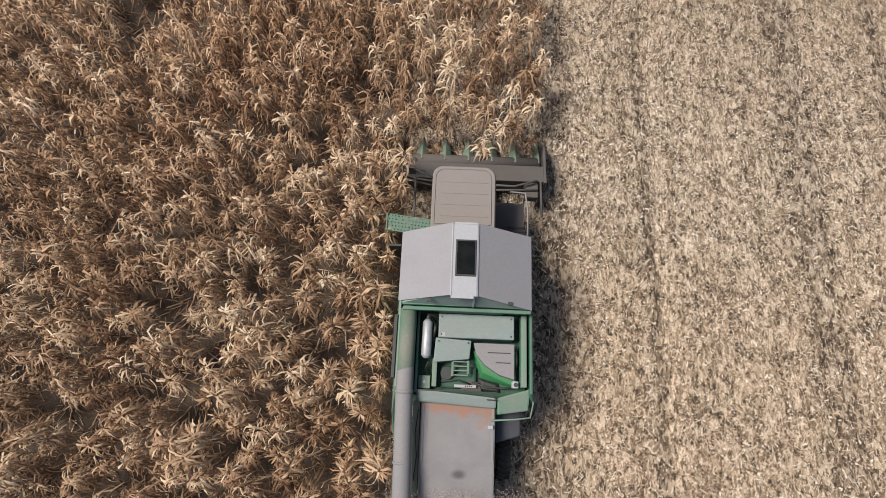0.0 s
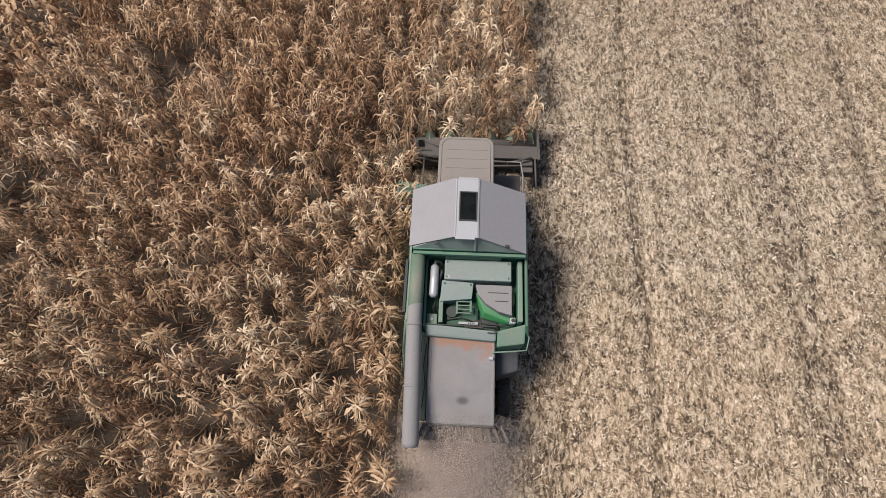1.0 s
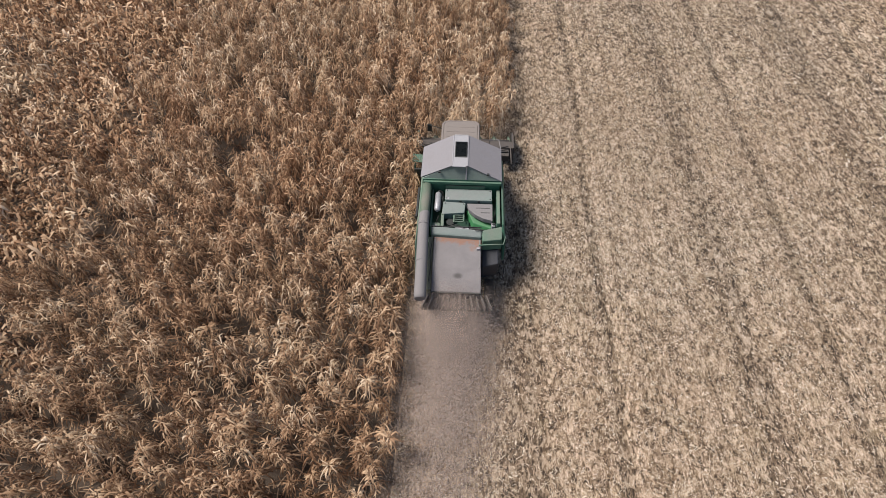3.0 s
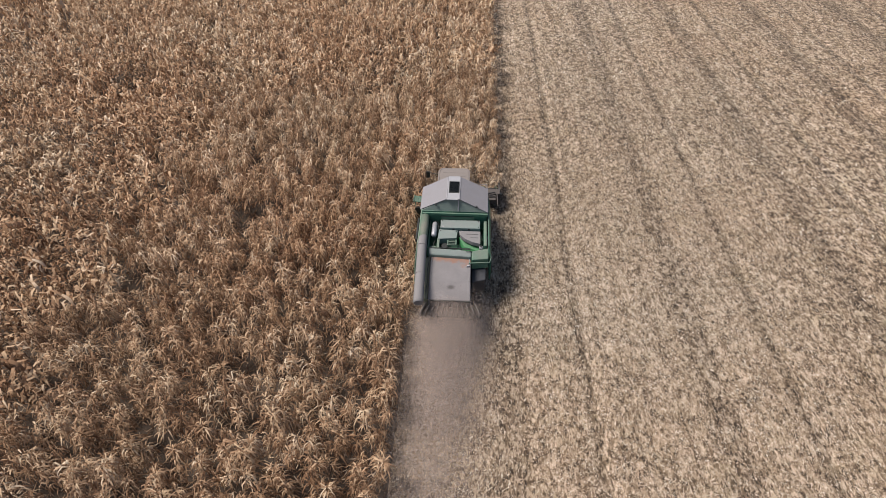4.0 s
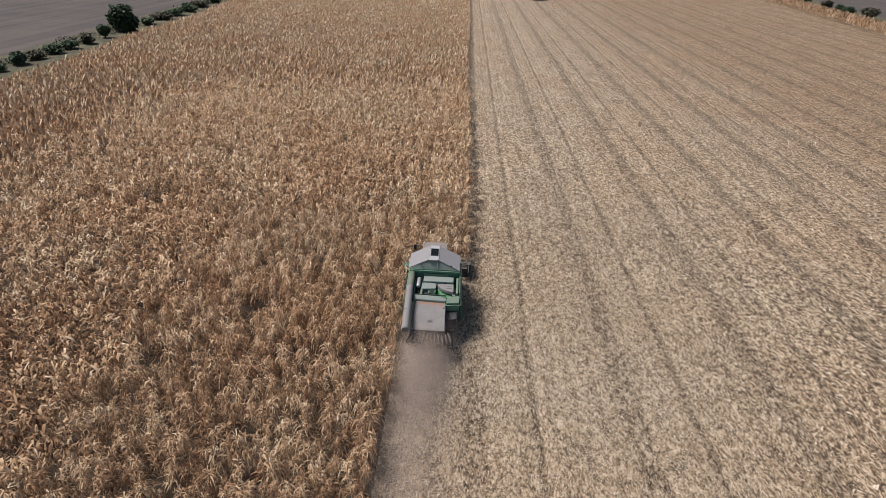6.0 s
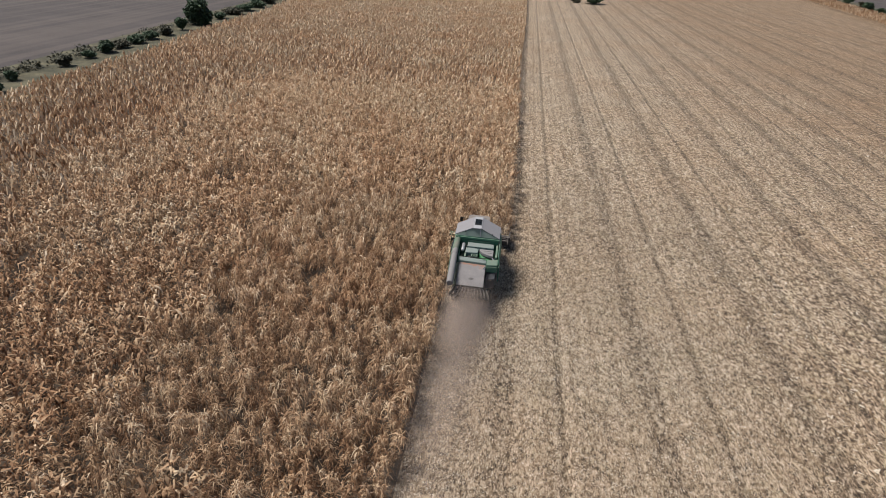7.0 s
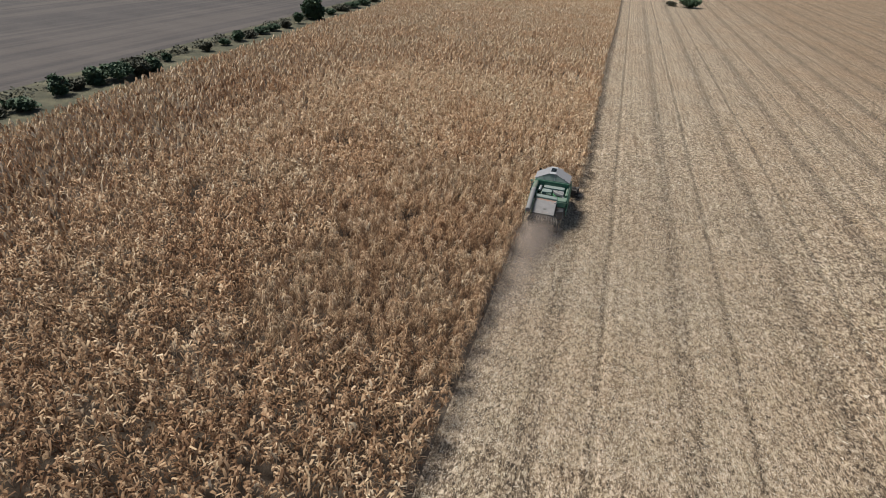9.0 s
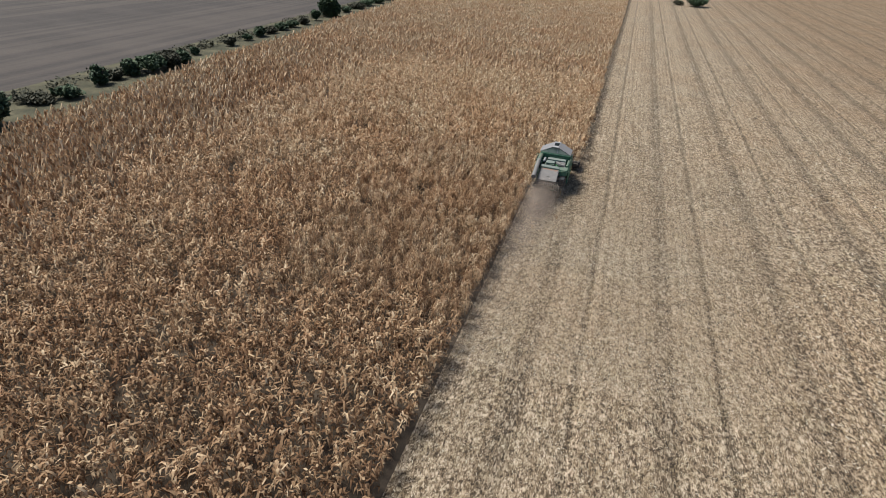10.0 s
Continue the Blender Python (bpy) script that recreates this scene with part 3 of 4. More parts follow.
# ---------------------------------------------------------------- combine harvester
def build_combine():
    h = tagged(new("combine_harvester"), "dusty green combine harvester with grey tank covers, cutting corn", "harvester")
    h.location = (-2.45, 0, 0)
    # grain tank with its tent of covers
    bm = box(-1.62, 1.52, -1.34, 0.55, 1.6, 3.28, 0.03)
    part("grain_tank", bm, GREEN, h)
    for sx, name in ((-1, "tank_cover"), (1, "tank_cover")):
        xo, xi = (-1.72, -0.45) if sx < 0 else (1.57, 0.19)
        y_out, y_in = 0.52, 0.62
        b0 = -1.26 if sx < 0 else -1.38
        bm = bmesh.new()
        hull(bm, [(xo, y_out, 3.30), (xo, b0, 3.30), (xi, y_in, 3.92), (xi, -1.20, 3.92),
                  (xo, y_out, 3.265), (xo, b0, 3.265), (xi, y_in, 3.885), (xi, -1.20, 3.885)], 0.006)
        part(name, bm, COVER, h, "dusty grey sheet-metal cover")
    bm = box(-0.46, 0.20, -1.22, 0.58, 3.90, 3.945, 0.01)
    part("ridge_panel", bm, RIDGE, h, "pale grey ridge panel")
    bm = box(-0.36, 0.14, -0.74, 0.17, 3.93, 3.975, 0.012)
    part("hatch_frame", bm, DARK, h)
    part("hatch_window", box(-0.325, 0.105, -0.70, 0.13, 3.965, 3.985, 0.004), GLASS, h, "black glazed hatch window")
    bm = bmesh.new()
    hull(bm, [(-1.62, -1.30, 3.28), (1.52, -1.36, 3.28), (-0.45, -1.14, 3.88), (0.19, -1.14, 3.88),
              (-1.62, -1.26, 3.28), (1.52, -1.32, 3.28), (-0.45, -1.10, 3.88), (0.19, -1.10, 3.88)], 0.0)
    part("gable_panel", bm, GABLE, h, "faded green sloping gable panel")
    bm = hull(bmesh.new(), [(0.10, -1.36, 3.30), (0.15, -1.36, 3.30), (0.10, -1.20, 3.93), (0.15, -1.20, 3.93), (0.10, -1.28, 3.30), (0.15, -1.28, 3.30), (0.10, -1.12, 3.93), (0.15, -1.12, 3.93)], 0.005)
    part("gable_rib", bm, RIDGE, h)
    part("ridge_lip", box(-0.44, 0.10, -1.28, -1.20, 3.91, 3.955, 0.008), RIDGE, h)
    part("ridge_lip", box(-0.40, 0.16, 0.57, 0.62, 3.90, 3.955, 0.008), RIDGE, h)
    for x in (-0.43, 0.17):
        part("ridge_seam", box(x - 0.012, x + 0.012, -1.2, 0.58, 3.943, 3.953, 0.003), COVER, h)
    for x, z in ((-1.0, 3.655), (0.95, 3.585)):
        part("cover_hinge", box(x, x + 0.10, -1.32, -1.24, z - 0.06, z + 0.0, 0.006), DARK, h)
    part("cross_beam", box(-1.60, 1.56, -1.46, -1.37, 3.10, 3.24, 0.02), GREEN, h)
    # cab
    bm = bmesh.new()
    ring = []
    x0, x1, y0, y1, r = -1.03, 0.66, 0.72, 2.50, 0.28
    for cx, cy, a0 in ((x1 - r, y1 - r, 0), (x0 + r, y1 - r, 90), (x0 + 0.05, y0 + 0.05, 180), (x1 - 0.05, y0 + 0.05, 270)):
        rr = r if cy > 1.5 else 0.05
        for k in range(5):
            a = radians(a0 + k * 22.5)
            ring.append((cx + rr * math.cos(a), cy + rr * math.sin(a)))
    mx, my = -0.185, 1.6
    levels = [(1.0, 3.0), (1.0, 3.12), (0.965, 3.17), (0.90, 3.17), (0.88, 3.15), (0.86, 3.18)]
    rings = [[bm.verts.new((mx + (x - mx) * s, my + (y - my) * s, z)) for x, y in ring] for s, z in levels]
    for ra, rb in zip(rings, rings[1:]):
        for k in range(len(ring)):
            bm.faces.new((ra[k], ra[(k + 1) % len(ring)], rb[(k + 1) % len(ring)], rb[k]))
    bm.faces.new(rings[0][::-1])
    bm.faces.new(rings[-1])
    for k in range(4):
        box(-0.80, 0.44, 1.05 + 0.32 * k, 1.09 + 0.32 * k, 3.17, 3.19, 0.004, bm)
    part("cab_roof", bm, CABROOF, h, "dusty beige cab roof with rounded corners")
    cab = part("cab", box(-0.95, 0.58, 0.60, 2.28, 1.35, 1.75, 0.03), GREEN, h)
    part("windscreen", hull(bmesh.new(), [(-0.9, 2.22, 1.75), (0.53, 2.22, 1.75), (-0.9, 2.36, 3.02), (0.53, 2.36, 3.02), (-0.9, 2.19, 1.75), (0.53, 2.19, 1.75), (-0.9, 2.33, 3.02), (0.53, 2.33, 3.02)]), GLASS, cab, "dark glass windscreen")
    for x in (-0.93, 0.54):
        part("side_window", box(x, x + 0.03, 0.70, 2.2, 1.75, 3.02, 0.0), GLASS, cab, "dark side glass")
        for y in (0.66, 2.20):
            part("pillar", box(x - 0.015, x + 0.055, y, y + 0.07, 1.70, 3.02, 0.01), GREEN, cab)
    part("rear_wall", box(-0.93, 0.57, 0.60, 0.66, 1.7, 3.02, 0.01), GREEN, cab)
    # machine body
    part("body", box(-1.45, 1.40, -3.7, 0.60, 0.85, 2.15, 0.04), GREEN, h)
    part("rear_body", box(-1.05, 0.74, -5.5, -3.6, 0.8, 1.9, 0.04), GREEN, h)
    part("side_panel", hull(bmesh.new(), [(-1.80, 0.2, 2.2), (-1.80, -3.9, 2.2), (-1.72, 0.2, 2.95), (-1.72, -3.3, 2.95), (-1.80, 0.2, 1.0), (-1.80, -4.6, 1.1),
                                          (-1.66, 0.2, 2.97), (-1.66, -3.3, 2.97), (-1.74, 0.2, 1.0), (-1.74, -4.6, 1.1)], 0.02), GREEN_PALE, h, "faded dusty green side panel")
    part("side_panel", hull(bmesh.new(), [(1.76, 0.2, 2.2), (1.76, -3.6, 2.2), (1.64, 0.2, 2.95), (1.64, -3.35, 2.95), (1.76, 0.2, 1.0), (1.76, -3.7, 1.1),
                                          (1.57, 0.2, 2.97), (1.57, -3.35, 2.97), (1.68, 0.2, 1.0), (1.68, -3.7, 1.1)], 0.02), GREEN, h, "green side panel")
    part("side_vent", box(-1.81, -1.73, -3.1, -1.55, 2.80, 2.99, 0.01), DARK, h, "black slotted side vent")
    # engine deck
    part("engine_deck", box(-1.45, 1.56, -3.45, -1.38, 2.10, 2.22, 0.01), DECK, h, "oily dark green engine deck")
    part("deck_rail", box(-1.24, -1.18, -3.40, -1.40, 2.2, 2.74, 0.015), GREEN, h)
    part("deck_rail", box(1.38, 1.52, -3.2, -1.42, 2.2, 2.82, 0.03), GREEN_PALE, h)
    part("radiator_cover", box(-0.70, 1.20, -2.06, -1.46, 2.2, 2.86, 0.03), PANEL, h, "dust-coated radiator cover")
    part("air_filter_box", hull(bmesh.new(), [(-0.76, -2.05, 2.74), (0.14, -2.10, 2.74), (-0.80, -2.66, 2.66), (0.10, -2.55, 2.66), (-0.76, -2.05, 2.3), (0.14, -2.10, 2.3), (-0.80, -2.66, 2.3), (0.10, -2.55, 2.3)], 0.02), PANEL, h, "dust-coated air filter box")
    part("filter_leg", box(-0.82, -0.70, -3.25, -2.55, 2.2, 2.62, 0.02), GREEN_PALE, h)
    bm = bmesh.new()
    arc = [(0.20, -2.15), (0.28, -2.45), (0.50, -2.70), (0.85, -2.92), (1.22, -3.02), (1.22, -2.15)]
    hull(bm, [(x, y, z) for x, y in arc for z in (2.55, 2.76)], 0.02)
    part("belt_guard", bm, DUSTGREY, h, "dusty rounded belt guard with two slots")
    for y in (-2.38, -2.62):
        part("slot", box(0.55 if y > -2.5 else 0.75, 1.12, y - 0.012, y + 0.012, 2.758, 2.768, 0.002), DARK, h)
    bm = hull(bmesh.new(), [(0.20, -2.3, 2.52), (0.48, -2.86, 2.40), (1.30, -3.16, 2.40), (1.30, -2.3, 2.52), (0.16, -2.4, 2.2), (0.42, -2.98, 2.2), (1.34, -3.24, 2.2), (1.34, -2.3, 2.2)], 0.03)
    part("shroud", bm, GREEN_BRIGHT, h, "bright green curved shroud")
    part("expansion_tank", box(1.18, 1.34, -3.22, -3.04, 2.38, 2.66, 0.04), RIDGE, h, "pale plastic expansion tank")
    part("exhaust_silencer", tube([(-0.98, -1.60, 2.76), (-0.98, -1.68, 2.76), (-0.99, -2.50, 2.74), (-0.99, -2.58, 2.74)], 0.11, 14, radii=[0.06, 0.125, 0.125, 0.06]), STEEL, h, "bright steel exhaust silencer")
    part("exhaust_pipe", tube([(-0.98, -1.64, 2.76), (-0.96, -1.50, 2.74), (-0.84, -1.47, 2.66), (-0.78, -1.60, 2.46)], 0.055, 10), DARK, h)
    part("hose", tube([(-0.84, -1.75, 2.62), (-0.80, -1.95, 2.66), (-0.88, -2.15, 2.60)], 0.035, 8), DARK, h)
    part("battery_box", box(-1.16, -0.86, -3.30, -2.98, 2.2, 2.5, 0.02), GREEN_PALE, h)
    for x0, x1, y0, y1 in ((-0.34, -0.28, -2.98, -2.62), (0.05, 0.11, -2.92, -2.58)):
        part("rack_side", box(x0, x1, y0, y1, 2.52, 2.58, 0.01), GREEN, h)
    for k in range(4):
        y = -2.96 + 0.11 * k
        part("rack_bar", box(-0.30, 0.08, y, y + 0.03, 2.53, 2.57, 0.006), GREEN_PALE, h)
    part("engine_block", box(-0.60, 0.30, -3.26, -2.72, 2.2, 2.36, 0.05), DECK, h)
    part("engine_cover", hull(bmesh.new(), [(0.30, -3.30, 2.22), (0.95, -3.34, 2.22), (0.34, -2.95, 2.22), (0.9, -3.1, 2.22), (0.42, -3.24, 2.34), (0.85, -3.28, 2.34), (0.45, -3.05, 2.34), (0.8, -3.14, 2.34)], 0.02), DARK, h)
    part("chaff_heap", hull(bmesh.new(), [(-0.1, -3.30, 2.36), (0.45, -3.32, 2.36), (0.1, -3.05, 2.36), (0.2, -3.2, 2.40), (0.35, -3.1, 2.36)], 0.0), BROWN, h, "small heap of dry chaff")
    part("engine_belt_pulley", tube([(-0.45, -2.9, 2.40), (-0.45, -2.9, 2.47)], 0.16, 16), DARK, h)
    part("marker_plate", box(-0.25, 0.30, -3.24, -3.17, 2.42, 2.46, 0.005), RIDGE, h, "pale plate with dark unreadable marks")
    for k in range(4):
        part("mark_bar", box(0.02 + 0.05 * k, 0.05 + 0.05 * k, -3.225, -3.185, 2.46, 2.464, 0.0), DARK, h)
    for k, (x, y) in enumerate([(-0.62, -1.54), (1.12, -1.54), (-0.62, -1.98), (1.12, -1.98), (-0.68, -2.14), (0.06, -2.16)]):
        part("bolt", tube([(x, y, 2.73 if k > 3 else 2.855), (x, y, 2.755 if k > 3 else 2.875)], 0.022, 8), DARK, h)
    for x in (-0.12, 0.62):
        part("panel_latch", box(x, x + 0.10, -2.075, -2.05, 2.74, 2.82, 0.005), DARK, h)
    part("warning_sticker", box(-0.62, -0.54, -2.03, -1.93, 2.862, 2.867, 0.0), RIDGE, h, "small pale sticker")
    for pts, r in (([(-0.86, -1.62, 2.64), (-0.78, -1.82, 2.70), (-0.84, -2.02, 2.66), (-0.80, -2.25, 2.5)], 0.04), ([(-0.92, -2.62, 2.5), (-1.0, -2.80, 2.42), (-0.9, -2.95, 2.36)], 0.03),
                   ([(0.2, -3.1, 2.36), (0.55, -3.2, 2.42), (0.95, -3.22, 2.40), (1.2, -3.2, 2.44)], 0.025), ([(-0.6, -3.12, 2.4), (-0.2, -3.05, 2.48), (0.15, -3.15, 2.42)], 0.022),
                   ([(1.22, -2.95, 2.5), (1.30, -2.6, 2.62), (1.28, -2.2, 2.6)], 0.02)):
        part("hose", tube(pts, r, 7), DARK, h)
    part("filler_cap", tube([(1.26, -3.13, 2.66), (1.26, -3.13, 2.71)], 0.05, 12), DARK, h)
    part("filler_cap", tube([(-1.01, -3.14, 2.50), (-1.01, -3.14, 2.53)], 0.04, 12), RIDGE, h)
    part("deck_bracket", box(-0.70, 0.90, -1.44, -1.40, 2.5, 3.02, 0.01), GREEN_DUSTY, h)
    part("wire_guard", tube([(0.42, -3.40, 2.72), (0.74, -3.44, 2.74), (0.80, -3.52, 2.72), (0.55, -3.52, 2.72)], 0.014, 6), DARK, h)
    part("trim_strip", box(-1.18, 0.80, -3.36, -3.33, 2.68, 2.73, 0.005), DARK, h)
    # curved guard across the back of the deck
    part("rear_guard", hull(bmesh.new(), [(-1.20, -3.32, 2.70), (0.80, -3.46, 2.70), (-1.16, -3.62, 2.55), (0.80, -3.72, 2.55), (-1.20, -3.34, 2.3), (0.80, -3.48, 2.3), (-1.16, -3.62, 2.3), (0.80, -3.72, 2.3)], 0.05), PANEL, h, "dusty grey-green rear guard")
    part("rear_guard", hull(bmesh.new(), [(0.82, -3.46, 2.68), (1.62, -3.22, 2.68), (0.84, -3.86, 2.50), (1.60, -3.74, 2.50), (0.82, -3.46, 2.2), (1.62, -3.22, 2.2), (0.84, -3.86, 1.9), (1.60, -3.74, 1.9)], 0.04), GREEN_PALE, h, "faded green rear guard")
    part("fuel_tank", hull(bmesh.new(), [(0.84, -3.7, 1.86), (1.52, -3.7, 1.86), (0.86, -4.55, 1.76), (1.50, -4.36, 1.76), (0.84, -3.7, 1.0), (1.52, -3.7, 1.0), (0.86, -4.6, 1.05), (1.50, -4.4, 1.05)], 0.05), mat_plain("dark_blue_grey_tank", (0.045, 0.046, 0.054), 0.6), h, "dark grey fuel tank")
    part("hand_rail", tube([(0.70, -4.00, 2.42), (1.30, -3.95, 2.44), (1.66, -3.90, 2.40), (1.74, -3.55, 2.40), (1.60, -3.10, 2.66)], 0.022, 8), GREEN_PALE, h, "thin green hand rail")
    # straw hood at the rear
    bm = bmesh.new()
    hull(bm, [(-1.06, -3.6, 2.40), (0.80, -3.6, 2.40), (-1.06, -5.0, 2.26), (0.80, -5.0, 2.26), (-1.04, -5.92, 1.98), (0.82, -5.92, 1.98),
              (-1.06, -3.6, 1.2), (0.80, -3.6, 1.2), (-1.04, -5.84, 1.1), (0.82, -5.84, 1.1)], 0.04)
    part("straw_hood", bm, HOOD, h, "dust-grey straw hood with a rusty patch")
    part("hood_skirt", hull(bmesh.new(), [(-1.26, -3.6, 2.34), (-1.08, -3.6, 2.34), (-1.24, -5.8, 1.92), (-1.07, -5.8, 1.92), (-1.28, -3.6, 1.2), (-1.08, -3.6, 1.2), (-1.26, -5.8, 1.1), (-1.08, -5.8, 1.1)], 0.02), SKIRT, h, "yellow-green hood skirt")
    for x in (-1.0, 0.74):
        part("hood_flange", hull(bmesh.new(), [(x - 0.03, -3.66, 2.405), (x + 0.03, -3.66, 2.405), (x - 0.03, -5.0, 2.275), (x + 0.03, -5.0, 2.275), (x - 0.03, -3.66, 2.38), (x + 0.03, -3.66, 2.38), (x - 0.03, -5.0, 2.25), (x + 0.03, -5.0, 2.25)], 0.006), DUSTGREY, h)
    part("rear_lamp", box(0.62, 0.74, -4.20, -4.12, 2.34, 2.44, 0.01), RIDGE, h, "small pale rear lamp")
    part("hood_edge", box(-1.05, 0.83, -5.96, -5.90, 1.92, 1.99, 0.01), DARK, h)
    part("hood_cable", tube([(-1.12, -3.8, 2.33), (-1.18, -4.4, 2.21), (-1.12, -4.9, 2.12), (-1.18, -5.5, 2.0)], 0.012, 6), DARK, h)
    # straw spreader fins
    part("spreader_plate", hull(bmesh.new(), [(-1.25, -5.85, 1.50), (1.10, -5.85, 1.50), (-1.30, -6.30, 1.30), (1.15, -6.30, 1.30), (-1.25, -5.85, 1.45), (1.10, -5.85, 1.45), (-1.30, -6.30, 1.25), (1.15, -6.30, 1.25)], 0.01), DARK, h, "dark sloping spreader plate")
    for k in range(12):
        x = -1.15 + 0.195 * k
        out = (x + 0.05) * 0.22
        part("spreader_fin", hull(bmesh.new(), [(x, -5.90, 1.84), (x + 0.045, -5.90, 1.84), (x + out, -6.30, 1.58), (x + out + 0.045, -6.30, 1.58),
                                                (x, -5.90, 1.48), (x + 0.045, -5.90, 1.48), (x + out, -6.30, 1.28), (x + out + 0.045, -6.30, 1.28)]), FIN, h)
    # unloading auger folded back along the side
    au = part("unloading_auger", tube([(-1.46, -1.30, 2.98), (-1.46, -1.45, 3.0), (-1.47, -3.4, 2.86), (-1.40, -6.45, 2.46), (-1.395, -6.55, 2.44)], 0.2, 18, radii=[0.14, 0.19, 0.212, 0.225, 0.20]), DUSTGREY, h, "dust-grey unloading auger tube")
    part("auger_collar", tube([(-1.47, -3.36, 2.865), (-1.47, -3.44, 2.855)], 0.225, 18), DUSTGREY, au)
    part("auger_collar", tube([(-1.45, -5.0, 2.65), (-1.448, -5.06, 2.645)], 0.222, 18), DUSTGREY, au)
    part("auger_sleeve", tube([(-1.46, -1.40, 3.0), (-1.47, -3.30, 2.868)], 0.206, 18), GREEN_DUSTY, au, "dusty green auger sleeve")
    # header
    hd = part("header_beam", hull(bmesh.new(), [(-2.30, 3.05, 1.10), (2.38, 3.05, 1.10), (-2.30, 3.62, 1.02), (2.38, 3.62, 1.02), (-2.30, 3.05, 0.35), (2.38, 3.05, 0.35), (-2.30, 3.75, 0.30), (2.38, 3.75, 0.30)], 0.04), BROWN, h, "dirt-coated corn header beam")
    for k in range(5):
        part("mark_bar", box(-1.72 + 0.075 * k, -1.67 + 0.075 * k, 3.24, 3.31, 1.088, 1.097, 0.0), DARK, hd)
    part("header_auger", tube([(-2.2, 3.85, 0.66), (2.25, 3.85, 0.66)], 0.20, 14), BROWN, hd)
    for k in range(7):
        x = -2.22 + 0.74 * k
        w = 0.19 if 0 < k < 6 else 0.12
        bm = bmesh.new()
        hull(bm, [(x - w, 3.80, 0.72), (x + w, 3.80, 0.72), (x, 3.80, 0.90), (x - w, 4.15, 0.60), (x + w, 4.15, 0.60), (x, 4.15, 0.80),
                  (x - 0.03, 4.92, 0.20), (x + 0.03, 4.92, 0.20), (x, 4.90, 0.28), (x - w, 3.80, 0.4), (x + w, 3.80, 0.4), (x - w, 4.15, 0.36), (x + w, 4.15, 0.36)], 0.03)
        part("snout", bm, GREEN_DUSTY, hd, "green row divider snout")
    for x in (-2.36, 2.32):
        part("end_shield", hull(bmesh.new(), [(x, 3.0, 1.16), (x + 0.08, 3.0, 1.16), (x, 4.3, 1.0), (x + 0.08, 4.3, 1.0), (x, 3.0, 0.3), (x + 0.08, 3.0, 0.3), (x, 4.9, 0.25), (x + 0.08, 4.9, 0.25)], 0.02), GREEN_DUSTY if x < 0 else BROWN, hd)
    part("feeder_house", hull(bmesh.new(), [(-0.62, 0.6, 1.7), (0.62, 0.6, 1.7), (-0.62, 3.1, 1.0), (0.62, 3.1, 1.0), (-0.62, 0.6, 1.0), (0.62, 0.6, 1.0), (-0.62, 3.1, 0.35), (0.62, 3.1, 0.35)], 0.03), BROWN, h)
    for pts in ([(-2.05, 3.15, 1.18), (-1.60, 2.92, 1.3), (-1.05, 2.85, 1.3)], [(-1.95, 2.98, 1.12), (-1.1, 2.80, 1.1)], [(-1.6, 2.95, 1.3), (-1.58, 1.6, 1.5)],
                [(0.70, 2.85, 1.2), (1.4, 2.82, 1.22), (2.1, 3.05, 1.2)], [(0.7, 2.72, 1.1), (2.1, 2.78, 1.1)], [(2.22, 3.05, 1.1), (2.24, 1.9, 1.1)]):
        part("header_strut", tube(pts, 0.035, 8), BROWN, h)
    part("drive_gearbox", box(1.75, 2.15, 2.55, 3.05, 0.7, 1.05, 0.04), BROWN, h)
    # perforated step on the one side, rail and ladder on the other
    bm = bmesh.new()
    nx, ny = 13, 5
    for i in range(nx):
        for j in range(ny):
            x0 = -2.30 + i * 0.095 + (j % 2) * 0.02
            y0 = 0.86 + j * 0.10 - i * 0.010 + 0.14
            c = (x0 + 0.0475, y0 + 0.05)
            o = [bm.verts.new((x0 + dx, y0 + dy - dx * 0.1, 2.0)) for dx, dy in ((0, 0), (0.095, 0), (0.095, 0.10), (0, 0.10))]
            q = [bm.verts.new((c[0] + 0.026 * math.cos(a), c[1] + 0.027 * math.sin(a), 2.0)) for a in (-2.356, -0.785, 0.785, 2.356)]
            for k in range(4):
                bm.faces.new((o[k], o[(k + 1) % 4], q[(k + 1) % 4], q[k]))
    bmesh.ops.remove_doubles(bm, verts=bm.verts, dist=0.002)
    bmesh.ops.solidify(bm, geom=list(bm.faces), thickness=0.02)
    bmesh.ops.recalc_face_normals(bm, faces=bm.faces)
    st = part("step_platform", bm, GREEN, h, "green perforated step platform")
    part("step_edge", box(-2.32, -2.28, 0.98, 1.52, 1.93, 2.03, 0.005), GREEN, st)
    part("step_bracket", tube([(-2.2, 1.05, 1.98), (-2.2, 0.95, 1.3)], 0.03, 8), GREEN, st)
    part("access_ladder", box(-2.20, -1.85, 0.55, 0.62, 0.7, 1.95, 0.01), DARK, h)
    part("cab_rail", tube([(1.15, 2.15, 1.5), (1.15, 2.15, 2.35), (1.55, 2.10, 2.42), (1.62, 1.6, 2.42), (1.62, 0.9, 2.40), (1.62, 0.85, 1.6)], 0.025, 8), DUSTGREY, h, "dusty tubular cab rail")
    part("side_deck", box(0.62, 1.66, 0.62, 2.2, 1.32, 1.40, 0.01), BROWN, h)
    part("mirror_arm", tube([(-0.95, 2.25, 2.85), (-1.6, 2.55, 2.8)], 0.018, 6), DARK, h)
    part("mirror", box(-1.72, -1.52, 2.53, 2.58, 2.45, 2.85, 0.015), DARK, h)
    # wheels
    wheels = []
